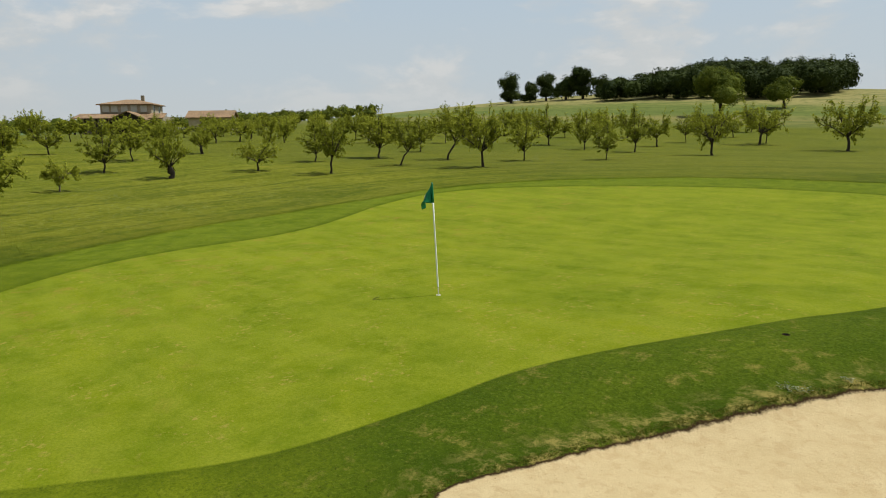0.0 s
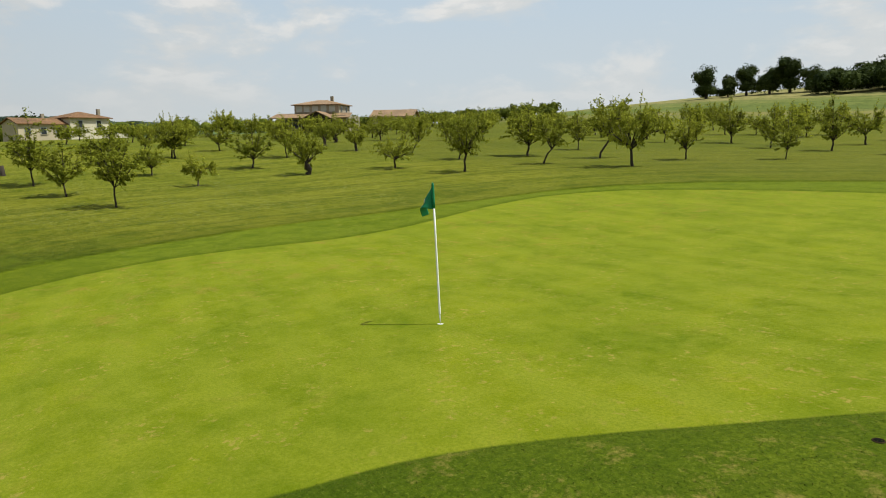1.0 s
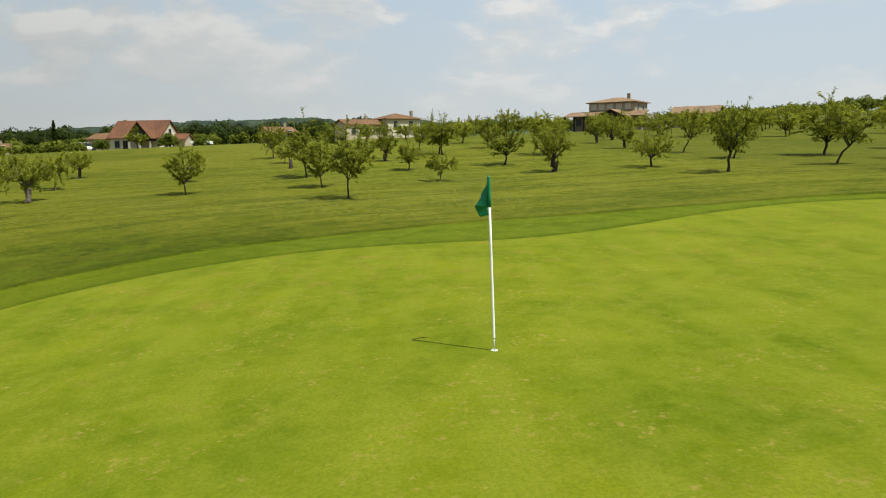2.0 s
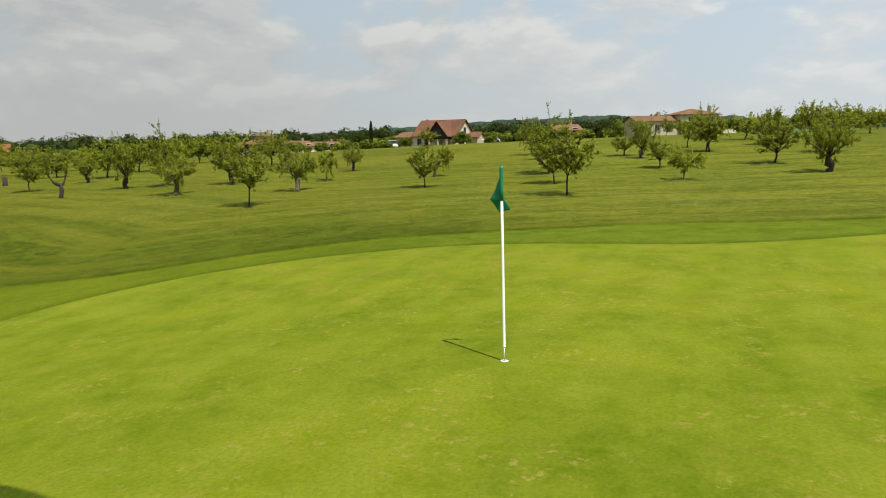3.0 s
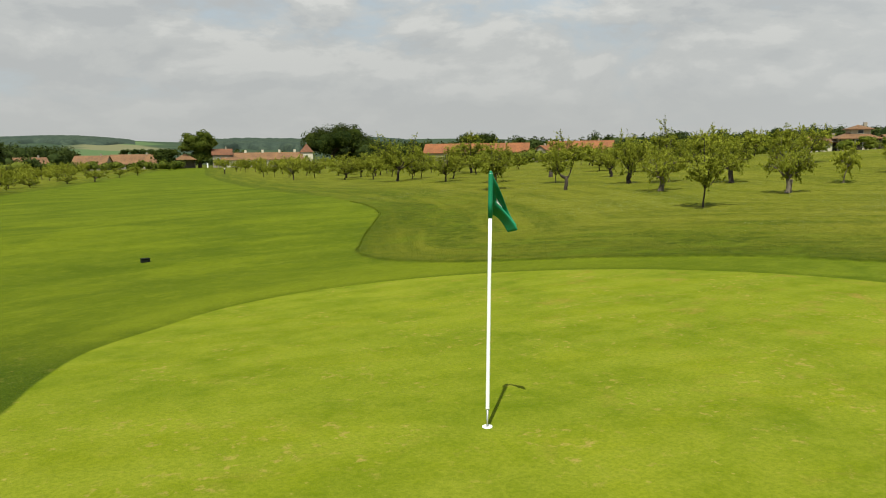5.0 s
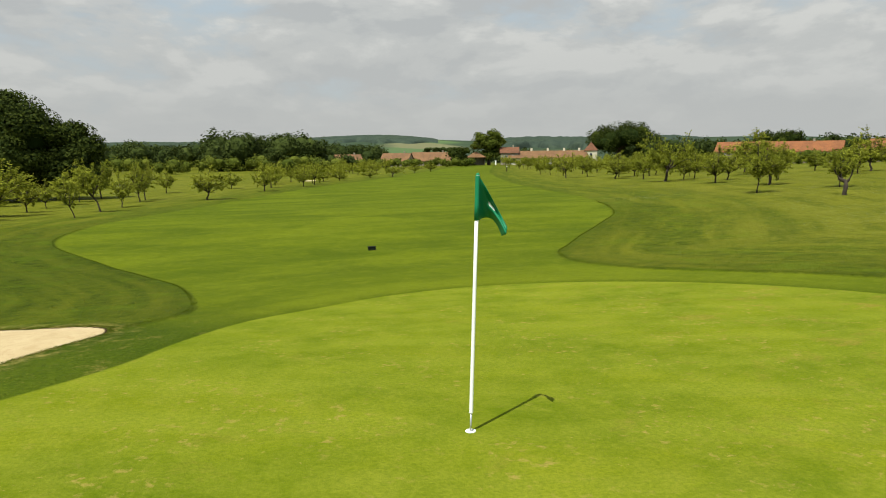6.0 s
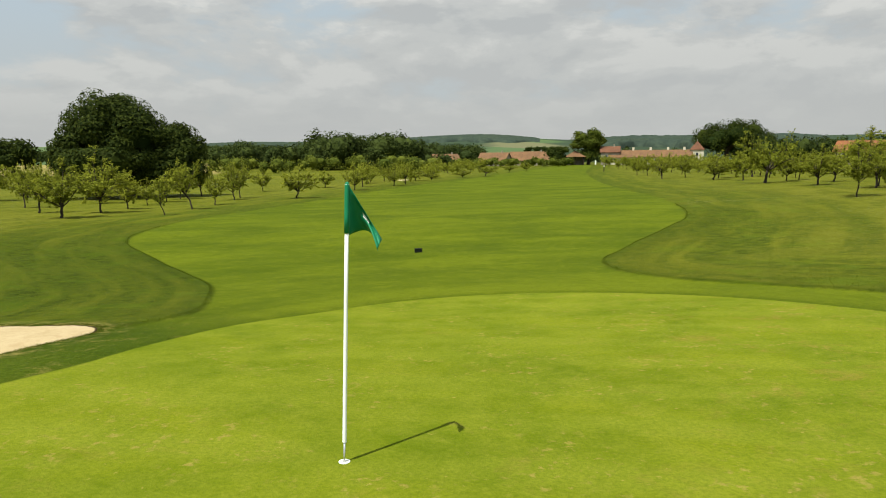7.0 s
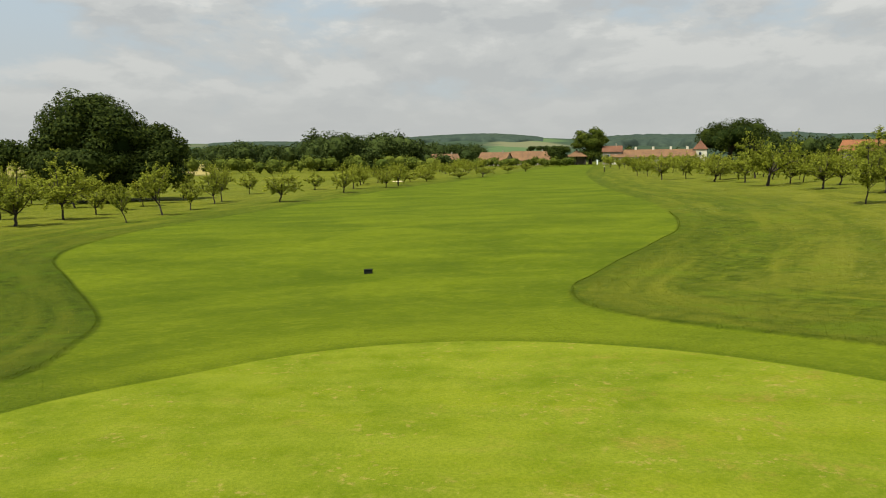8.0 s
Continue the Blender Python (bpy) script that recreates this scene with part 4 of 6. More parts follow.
LABELS = {"upright": "upright fruit tree with ragged light-green crown on grass", "young": "young slender fruit tree with airy green crown on grass",
          "old": "old fruit tree with thick broken trunk and leafy limbs", "leaning": "leaning fruit tree with ragged green crown on grass",
          "drooping": "stunted drooping fruit tree with a bare grey trunk", "broad": "broad fruit tree with dense green crown on grass",
          "pollard": "old lopped fruit tree with two bare thick arms", "umbrella": "old fruit tree with drooping crown on a pale stub",
          "stooping": "old stooping fruit tree with one-sided drooping crown"}
STYLES = list(LABELS)
MOULDS = {s: [fruit_tree(s, 11 + 7 * i + k) for k in range(3)] for i, s in enumerate(STYLES)}
FAR_MOULDS = [fruit_tree(s, 90 + k, 1500) for k, s in enumerate(("upright", "broad", "young", "broad"))]
SIZES = {ob: grown_size(ob) for obs in (*MOULDS.values(), FAR_MOULDS) for ob in obs}
planted = []
spare = {ob: True for ob in SIZES}
tree_rng = random.Random(5)


def plant(ob, x, y, tall, wide, turn, label):
    h, w = SIZES[ob]
    m = pose(x, y, surf_z(x, y) - 0.02, 0, 0, turn) @ Matrix.Diagonal((wide / w, wide / w, tall / h, 1))
    if spare[ob]:
        spare[ob] = False
        ob.matrix_basis = m
        tree = ob
    else:
        h0, w0 = ob.scale[2], ob.scale[0]
        tree = copy_thing(ob, m @ Matrix.Diagonal((1 / w0, 1 / ob.scale[1], 1 / h0, 1)))
    tagged(tree, label, "fruit tree", "orchard trees")
    planted.append((x, y))


# x, y, height, width of crown, style (index into STYLES), turn in degrees
ORCHARD_NEAR = [(21.3, -0, 3.5, 2.1, 1), (27.3, 0.8, 2.7, 2, 1), (32.9, 1.4, 3.8, 2.3, 1), (27.6, -5.2, 1.7, 1.6, 4), (34.2, -10.7, 3.2, 2.4, 0), (43.8, -8.6, 3.3, 2.4, 5),
                (39.7, -15.5, 3.3, 2.6, 1), (28.7, -11.8, 2.9, 2.2, 2), (34.2, -4.7, 2.2, 1.7, 0), (48.2, -7.9, 2.4, 1.6, 5), (40.3, -4.1, 2.4, 1.6, 2), (43.4, -8.7, 3.2, 2.3, 0),
                (48.5, -13.7, 2.7, 2.3, 0), (46, 3.4, 2.9, 1.9, 5), (41.8, 2.6, 1.6, 1, 1), (42.6, -3.1, 1.9, 1.8, 0)]
ORCHARD_SOUTH = [(42.1, -22.6, 2.2, 1.9, 2), (56.7, -33.9, 2.7, 3, 5), (27.8, -17.1, 2.3, 2.4, 5), (22.7, -18.4, 3.5, 2.2, 5), (29.9, -23.6, 3, 2.1, 0), (36, -23.9, 3.2, 2.3, 3),
                 (50.2, -24, 2.3, 2.1, 2), (55.7, -28, 2.5, 2.6, 2), (28.8, -28.9, 3.9, 3.3, 0), (22.5, -24.3, 3.3, 2.6, 3), (31.6, -37.1, 3.3, 2.3, 1), (23.1, -30, 4.3, 3.6, 3),
                 (16.8, -25.4, 3.8, 2.7, 5), (17.6, -31.4, 3.4, 2, 0), (12.9, -34.2, 2.8, 1.8, 1)]
ORCHARD_SLOPE = [(30.9, -57.9, 4.7, 3.4, 0), (42.1, -74.6, 4.1, 2.9, 5), (39.1, -76.4, 3.3, 2.8, 1), (23.2, -51.1, 3.9, 2.3, 0), (17.4, -49.3, 4.4, 2.8, 0), (20.7, -62.6, 4, 3.4, 5),
                 (21.4, -73.1, 3.7, 2.4, 1), (9.8, -46.3, 4.3, 3.6, 5), (13.2, -72.8, 5.2, 5, 5), (13.5, -76.7, 3.9, 2.1, 5), (3.2, -63.6, 5.2, 5, 5)]
ORCHARD_EAST = [(19.5, 12.85, 3.3, 1.85, 1), (26.8, 7.1, 2.5, 1.6, 1), (26.2, 13.6, 2.5, 2.0, 7), (25.1, 19.7, 2.3, 2.3, 7), (28.5, 25, 3.2, 2.0, 2), (24.0, 25.5, 2.5, 1.5, 6),
                (28.2, 31.1, 2.4, 1.8, 1), (33.6, 31.4, 2.2, 1.6, 2), (29.8, 23.2, 3.9, 2.1, 0), (37, 14.3, 1.9, 1.5, 2), (31.4, 14, 2.1, 1.35, 4), (32.6, 7.9, 2, 2.0, 8),
                (30.2, 19.3, 2.6, 2.2, 2), (44.6, 23.5, 2.9, 2.7, 5), (40.7, 39.7, 2.1, 2.5, 1)]
ORCHARD_NORTH = [(22.8, 30.8, 3.4, 2, 1), (28.4, 38, 3.1, 2.6, 5), (34, 45.1, 3, 2, 1), (45.2, 65.4, 5.2, 5, 0), (29.7, 46.9, 3.2, 2.9, 0), (31.2, 58.2, 5, 4.7, 5),
                 (38.3, 85.5, 3.8, 4, 1), (48.3, 69.7, 5.2, 5, 0), (48.5, 52.6, 4.3, 3.7, 0), (42.1, 84.3, 3.8, 4, 5), (36.6, 62.6, 3.2, 2.5, 1), (34.7, 78.2, 3.2, 4, 0),
                 (34.6, 61, 2.8, 2.4, 0), (33.7, 93.7, 3.9, 3.5, 5), (37.5, 95.1, 3.7, 3, 1), (41.4, 87.5, 3.6, 3.3, 0), (34.1, 52.4, 3.1, 2.7, 0), (29.6, 39.6, 2.6, 1.9, 5)]
ORCHARD_WEST = [(-22, 39.4, 4, 3.4, 0), (-27.3, 46.8, 4.1, 2.7, 5), (-22.3, 45.5, 4.6, 3.7, 1), (-22.7, 51.1, 3, 2.2, 0), (-23.7, 57.6, 2.6, 1.6, 0), (-16.1, 40.7, 2.5, 1.7, 3),
                (-17, 48.9, 4, 2.8, 3), (-17.5, 56.5, 3.3, 1.9, 0), (-18.5, 66.4, 4.1, 2.4, 0), (-18.8, 69.9, 4.2, 2, 5), (-20.2, 86.6, 3, 2.5, 1), (-12.4, 67.4, 3.7, 3.5, 0),
                (-8.3, 85.2, 3.5, 3.1, 0), (-32.7, 54.7, 3.8, 2.2, 5)]
ORCHARD_WEST_FAR = [(-3.9, 97.7, 3.5, 3, 0), (-6.5, 118.3, 3.2, 2.9, 5), (-1, 118.3, 2.3, 3.8, 1), (1.8, 119.7, 1.7, 3, 0), (7.9, 133, 1.7, 3.9, 0), (12.7, 137.7, 2.6, 4.4, 5),
                    (20.4, 162.7, 2.6, 3.4, 1), (26.6, 177.8, 3, 3.7, 0)]
for bed in (ORCHARD_NEAR, ORCHARD_SOUTH, ORCHARD_SLOPE, ORCHARD_EAST, ORCHARD_NORTH, ORCHARD_WEST, ORCHARD_WEST_FAR):
    for n, (x, y, tall, wide, s) in enumerate(bed):
        style = STYLES[s]
        turn = {"leaning": -125.0, "pollard": -58.0, "stooping": -58.0}.get(style, (n * 67.0) % 360)
        if style == "leaning" and x < 0:
            turn = 160.0
        plant(MOULDS[style][n % 3], x, y, tall * 0.90, max(wide, 1.35) * (1.0 if style in ("old", "umbrella", "stooping") else 1.1), turn, LABELS[style])


def fill(x0, x1, y0, y1, chance, tall, keep=lambda x, y: True):
    """The rest of the orchard stands on a loose 6 m lattice."""
    for i in range(-20, 30):
        for j in range(-25, 50):
            x, y = 21.3 + 5.9 * i - 0.35 * j, 0.75 * i + 6.2 * j
            if not (x0 < x < x1 and y0 < y < y1 and keep(x, y)) or tree_rng.random() > chance:
                continue
            x, y = x + tree_rng.uniform(-0.5, 0.5), y + tree_rng.uniform(-0.5, 0.5)
            if any((x - a) ** 2 + (y - b) ** 2 < 18 for a, b in planted):
                continue
            k = tree_rng.randrange(4)
            plant(FAR_MOULDS[k], x, y, tall * tree_rng.uniform(0.75, 1.2), tree_rng.uniform(2.2, 3.4), tree_rng.uniform(0, 360),
                  LABELS[("upright", "broad", "young", "broad")[k]])


fill(50, 92, -50, -22, 0.75, 2.8)
fill(50, 92, -22, -6, 0.45, 2.3)
fill(50, 110, -90, -50, 0.6, 3.0)
fill(18, 60, -100, -38, 0.35, 3.4)
GAP = lambda x, y: abs(y - 14 - 0.52 * (x - 31)) > 3 + 0.05 * (x - 31)
fill(34, 75, 30, 90, 0.70, 2.5, lambda x, y: x > 20 + 0.16 * y and GAP(x, y))
fill(34, 75, 90, 150, 0.75, 2.9, lambda x, y: x > 20 + 0.16 * y)
fill(40, 90, 18, 60, 0.30, 2.4, GAP)
fill(-62, -22, 38, 78, 0.75, 3.5)
fill(-14, 20, 95, 235, 0.55, 3.0, lambda x, y: -16 < x - (-4 + (y - 95) * 0.235) < 0)
fill(20, 110, 120, 260, 0.45, 3.2, lambda x, y: 4 < x - (27 + (y - 95) * 0.21) < 34)


def stump(x, y, tall, wide):
    root = empty("tree_stump", x, y, surf_z(x, y) - 0.03)
    rng = np.random.default_rng(int(x * 10))
    verts, faces = [], []
    tube(verts, faces, [(0, 0, -0.05), (0.01, 0, tall * 0.3), (0.03, 0.02, tall)], [wide * 0.7, wide * 0.5, wide * 0.48], 10)
    verts = [v + Vector(rng.normal(size=3) * wide * 0.05) for v in verts]
    mesh_object("bole", verts, faces, BARK, root, smooth=True)
    tagged(root, "short dark sawn fruit tree stump in the grass", "tree stump")


stump(38.4, 2.2, 0.60, 0.24)
stump(33.5, 37.7, 0.62, 0.30)
for ob, unused in spare.items():      # forms that no tree was grown from
    if unused:
        for o in (*ob.children, ob):
            bpy.data.objects.remove(o)


def heart_mould():
    bm = bmesh.new()
    bmesh.ops.create_icosphere(bm, subdivisions=2, radius=1.0)
    out = np.array([v.co[:] for v in bm.verts]), np.array([[v.index for v in f.verts] for f in bm.faces])
    bm.free()
    return out


HEART_V, HEART_F = heart_mould()


def hearts(spots, rng, rough=0.14):
    """Uneven dense foliage masses deep inside the crowns: (centre, radii) each, as triangles."""
    v = [np.array(c) + HEART_V * np.array(r) * (1 + rng.normal(size=(len(HEART_V), 1)) * rough) for c, r in spots]
    f = [HEART_F + k * len(HEART_V) for k in range(len(spots))]
    return np.concatenate(v), np.concatenate(f)


def clump_tree(name, lobes, trunk_h, trunk_r, count, leaf, mat, seed, x, y, turn, label, category, group="", puffs=26):
    """A large tree: trunk, limbs to every lobe, and leafy puffs thick on the lobes' skins."""
    rng = np.random.default_rng(seed)
    verts, faces = [], []
    tube(verts, faces, [(0, 0, -0.3), (0, 0, trunk_h * 0.5), (0.1, 0, trunk_h)], [trunk_r * 1.4, trunk_r, trunk_r * 0.8], 9)
    for cx, cy, cz, rx, ry, rz in lobes:
        tube(verts, faces, [(0.1, 0, trunk_h * 0.9), (cx * 0.5, cy * 0.5, (trunk_h + cz) / 2), (cx, cy, cz)], [trunk_r * 0.5, trunk_r * 0.3, 0.04], 6)
    pts, ways = sprigs(lobes, count, rng, puffs, 0.33, -0.8)
    pts[:, 2] = np.maximum(pts[:, 2], 0.2 + 0.4 * rng.random(len(pts)))
    lv, lf = leaf_tris(pts, ways, leaf, leaf * 0.75, rng, 0.45)
    # dense foliage deep inside closes the crown
    cv, cf = hearts([((cx, cy, max(cz, rz * 0.7 + 0.3)), (rx * 0.55, ry * 0.55, rz * 0.55)) for cx, cy, cz, rx, ry, rz in lobes], rng, 0.06)
    lf = np.concatenate([lf, cf + len(lv)])
    lv = np.concatenate([lv, cv])
    root = empty(name, x, y, surf_z(x, y) - 0.05, turn)
    mesh_object("trunk", verts, faces, BARK, root, smooth=True)
    mesh_object("crown", lv, lf, mat, root)
    tagged(root, label, category, group)
    return root


def random_lobes(rng, n, wide, tall, low=0.25):
    out = []
    for k in range(n):
        a, r = rng.uniform(0, 6.28), wide * 0.5 * math.sqrt(rng.uniform(0, 0.45))
        zc = tall * rng.uniform(low + 0.12, 0.80)
        s = wide * rng.uniform(0.20, 0.30)
        out.append((r * math.cos(a), r * math.sin(a), zc, s, s, min(s * 0.9, tall - zc)))
    out.append((0, 0, tall * 0.58, wide * 0.36, wide * 0.36, tall * 0.40))
    if low < 0.1:      # branches down to the grass
        out.append((0, 0, tall * 0.26, wide * 0.40, wide * 0.40, tall * 0.26))
    return out


def big_tree(name, seed, x, y, wide, tall, mat, label, category, count=6000, leaf=0.42, n=8, low=0.2, group=""):
    rng = random.Random(seed)
    return clump_tree(name, random_lobes(rng, n, wide, tall, low), tall * 0.3, wide * 0.035, count, leaf, mat, seed, x, y, 0, label, category, group)


# the great oak beyond the western orchard: two domes grown together, local x runs across the view
clump_tree("oak_tree", [(-2.2, 0, 7.2, 4.6, 4.6, 4.3), (-5.2, 0.5, 4.8, 3.2, 3.6, 3.6), (0.8, -0.5, 6.4, 4.2, 4.2, 4.0), (-2.0, -2.0, 4.0, 5.4, 4.2, 3.6),
                        (5.3, 0.2, 5.2, 3.0, 3.2, 3.2), (4.4, -1.2, 3.0, 3.6, 3.2, 2.8), (1.5, 2.0, 3.6, 5.0, 3.6, 3.2), (-0.6, 0.6, 9.2, 2.6, 2.6, 2.1)],
           3.0, 0.55, 95000, 0.27, OAK_LEAF, 3, -31.5, 73.5, 22, "large dark-green oak with two grown-together domes", "oak tree", puffs=44)
clump_tree("ash_tree", [(-3.4, 0, 10.8, 3.6, 3.6, 3.0), (2.6, 0.5, 12.0, 3.8, 3.8, 3.0), (0, 0, 8.2, 5.4, 4.6, 4.0), (5.0, 0, 9.2, 2.8, 2.8, 2.2),
                        (-5.4, 0, 7.6, 2.6, 2.6, 2.0), (0.6, 0, 4.6, 3.8, 3.8, 3.0), (4.2, 0.5, 5.8, 2.6, 2.6, 2.0)],
           4.5, 0.6, 13000, 0.46, POPLAR_LEAF, 21, 65.4, 276.8, 0, "tall broad ash tree beside the clubhouse pavilion", "ash tree")
big_tree("round_tree", 22, 51.0, 268, 10.5, 7.5, OAK_LEAF, "round dark-green tree beside a clipped hedge", "tree", 6000, 0.42)
big_tree("oak_tree", 23, 118.0, 271, 27, 17.0, OAK_LEAF, "large dark oak rising behind the tower", "oak tree", 16000, 0.55, 9)
big_tree("oak_tree", 24, 130.0, 264, 17, 12.5, OAK_LEAF, "dark oak standing beside a taller oak", "oak tree", 8000, 0.55, 7)
big_tree("oak_tree", 25, 158.0, 222, 18, 11.5, OAK_LEAF, "dark oak behind orange-roofed barns", "oak tree", 8000, 0.55, 7)
big_tree("lime_tree", 26, 36.5, -134, 10.5, 9.6, GARDEN_LEAF, "broad light-green tree on the hill slope", "tree", 14000, 0.30, 11, 0.25)
big_tree("lime_tree", 27, 29.0, -151, 8.0, 6.6, GARDEN_LEAF, "light-green tree in front of the wood", "tree", 9000, 0.30, 7, 0.1)
big_tree("round_tree", 28, -73, 150, 12, 10.5, OAK_LEAF, "dark round tree at a field edge", "tree", 5000, 0.6)
big_tree("round_tree", 29, -92, 158, 14, 9.0, OAK_LEAF, "dark spreading tree at a field edge", "tree", 5000, 0.6)
for k, (x, y, w, h) in enumerate([(112, -176, 9, 10.5), (106.5, -178, 6, 6.5), (101, -178, 8.5, 9.2), (95, -179, 9, 7.5), (90, -180, 9, 9.6), (84, -180, 8, 7.0), (79, -181, 8, 6.0)]):
    big_tree("oak_tree", 40 + k, x, y, w, h, WOOD_LEAF, "dark tree standing alone on the hill crest", "tree", 3600, 0.42, 6, 0.05, "trees on the crest")


for k, (x, y, w, h) in enumerate([(125.4, 22.5, 4.2, 2.6), (122.8, 33.0, 3.4, 2.0), (124.0, 17.0, 3.6, 2.2), (127.0, 61.0, 4.4, 2.5), (127.5, 65.5, 4.0, 2.2), (126.0, 69.5, 4.6, 2.7), (125.0, 56.0, 4.4, 2.4)]):
    big_tree("garden_bush", 60 + k, x, y, w, h, GARDEN_LEAF, "rounded green bush in front of a house", "bush", 1800, 0.24, 5, 0.0, "bushes by the house")


def cypress(x, y, tall, wide):
    rng = np.random.default_rng(7)
    n = 900
    t = rng.uniform(0, 1, n) ** 0.8
    a = rng.uniform(0, 6.283, n)
    r = wide / 2 * np.sin(np.pi * np.clip(t * 0.92 + 0.06, 0, 1)) ** 0.7 * rng.uniform(0.6, 1.1, n)
    pts = np.stack([r * np.cos(a), r * np.sin(a), 0.3 + t * (tall - 0.3)], 1)
    lv, lf = leaf_quads(pts, 0.4, 0.2, rng, 0.2)
    root = empty("cypress_tree", x, y, surf_z(x, y))
    verts, faces = [], []
    tube(verts, faces, [(0, 0, -0.2), (0, 0, tall * 0.9)], [0.14, 0.03], 7)
    mesh_object("trunk", verts, faces, BARK, root, smooth=True)
    mesh_object("crown", lv, lf, OAK_LEAF, root)
    tagged(root, "slender dark cypress among gardens", "cypress tree")


cypress(146, 47, 6.2, 0.75)


def woodland(name, spots, label, leaf, seed, per=240, mat=WOOD_LEAF):
    """Far trees that nobody could count: (x, y, width, height) each, one joined object."""
    rng = np.random.default_rng(seed)
    zs = terrain(np.array([s[0] for s in spots]), np.array([s[1] for s in spots]))
    pts, ways, core = [], [], []
    for (x, y, w, h), z in zip(spots, zs):
        lobes = [(x, y, z + h * 0.50, w * 0.42, w * 0.42, h * 0.46)]
        for k in range(4):
            a, r = rng.uniform(0, 6.283), w * rng.uniform(0.18, 0.34)
            s = rng.uniform(0.20, 0.28)
            lobes.append((x + r * math.cos(a), y + r * math.sin(a), z + h * rng.uniform(0.18, 0.70), w * s, w * s, h * s * 1.05))
        p, q = sprigs(lobes, int(per * min(2.2, max(0.5, w * h / 90))), rng, 18, 0.34, -1.0)
        p[:, 2] = np.maximum(p[:, 2], z + 0.1)
        pts.append(p), ways.append(q)
        core += [((a, b, c), (i * 0.58, j * 0.58, k * 0.62)) for a, b, c, i, j, k in lobes[:1]]
    lv, lf = leaf_tris(np.concatenate(pts), np.concatenate(ways), leaf, leaf * 0.85, rng, 0.4)
    cv, cf = hearts(core, rng, 0.05)
    lf = np.concatenate([lf, cf + len(lv)])
    lv = np.concatenate([lv, cv])
    tagged(mesh_object(name, lv, lf, mat), label, "woodland", kind="stuff")


def canopy(name, head0, head1, d0, d1, step, tall, label, seed):
    """The closed canopy of a far forest seen from outside: rounded crowns crowded together, following the land."""
    rng = np.random.default_rng(seed)
    na, nd = int(radians(head1 - head0) * (d0 + d1) / 2 / step), int((d1 - d0) / step / 1.3)
    a, d = np.meshgrid(radians(head0) + radians(head1 - head0) * np.linspace(0, 1, na), np.linspace(d0, d1, nd))
    d = d + 45 * np.sin(a * 47) + 25 * np.sin(a * 131 + 1)      # uneven edge of the wood
    x, y = (d * np.sin(a)).ravel(), (d * np.cos(a)).ravel()
    cell = step * 3.2
    spot = rng.uniform(0.1, 0.9, (257, 257, 3))
    best = np.zeros(len(x))
    ci, cj = np.floor(x / cell).astype(int), np.floor(y / cell).astype(int)
    for di in (-1, 0, 1):
        for dj in (-1, 0, 1):
            s = spot[(ci + di) % 257, (cj + dj) % 257]
            r2 = ((x - (ci + di + s[:, 0]) * cell) ** 2 + (y - (cj + dj + s[:, 1]) * cell) ** 2) / (cell * 0.85) ** 2
            best = np.maximum(best, np.sqrt(np.clip(1 - r2, 0, 1)) * (0.55 + 0.5 * s[:, 2]))
    edge = np.minimum.reduce([np.arange(nd)[:, None] + 0 * a, np.arange(na)[None, :] + 0 * a, na - 1 - np.arange(na)[None, :] + 0 * a]).ravel()
    z = terrain(x, y) + np.where(edge < 1, -1.0, tall * (0.30 + 0.70 * best) * np.clip(edge / 3, 0.4, 1))
    ends = np.clip(np.minimum(np.arange(na), na - 1 - np.arange(na)) / (0.16 * na), 0, 1) ** 0.6
    z = np.where(edge < 1, z, terrain(x, y) + (z - terrain(x, y)) * np.tile(0.15 + 0.85 * ends, nd))
    i = np.arange(na * nd).reshape(nd, na)
    quads = np.stack([i[:-1, :-1], i[:-1, 1:], i[1:, 1:], i[1:, :-1]], -1).reshape(-1, 4)
    ob = mesh_object(name, np.stack([x, y, z], 1), quads, FAR_CANOPY, smooth=True)
    tagged(ob, label, "forest", kind="stuff")


def strip(seed, head0, head1, d0, d1, n, h0, h1, wide=1.15):
    """Spots between two bearings (degrees from +y) and two distances."""
    r = random.Random(seed)
    out = []
    for k in range(n):
        a, d = radians(head0 + (head1 - head0) * (k + r.random()) / n), r.uniform(d0, d1)
        h = r.uniform(h0, h1)
        out.append((d * math.sin(a), d * math.cos(a), h * wide * r.uniform(0.85, 1.3), h))
    return out


wr = random.Random(9)
wood_spots = []
for k in range(85):
    x = wr.uniform(27, 80)
    y = wr.uniform(-214, -172) + max(0, (x - 60)) * 0.2
    wood_spots.append((x, y, wr.uniform(7.5, 10.5), wr.uniform(8.0, 10.0) * (0.78 if x > 66 else 1.0) * (1.0 if y < -190 else 0.93)))
woodland("hill_wood", wood_spots, "dense dark wood crowning the hill", 0.50, 1, 2100)
woodland("valley_wood", strip(2, -17, 2, 215, 400, 130, 5, 11) + strip(3, -9, -1, 215, 260, 22, 10, 13.5) + strip(24, -2, 4.4, 300, 430, 46, 7, 11), "dark mixed wood along the valley", 0.62, 2, 1100)
woodland("valley_edge", strip(23, -20, 1, 178, 214, 28, 3.2, 6.0), "lighter mixed trees along the near edge of the valley", 0.5, 23, 560, POPLAR_LEAF)
woodland("west_wood", strip(4, -60, -16, 420, 560, 90, 7, 11), "dark hedgerow trees along western fields", 0.8, 4, 700)
woodland("north_wood", strip(5, 12.5, 20, 330, 470, 30, 5, 8.5), "distant woods behind farm roofs", 0.9, 5, 600)
woodland("east_wood", strip(6, 24, 96, 255, 380, 230, 8, 11), "line of dark woodland along the eastern skyline", 0.75, 6, 720)
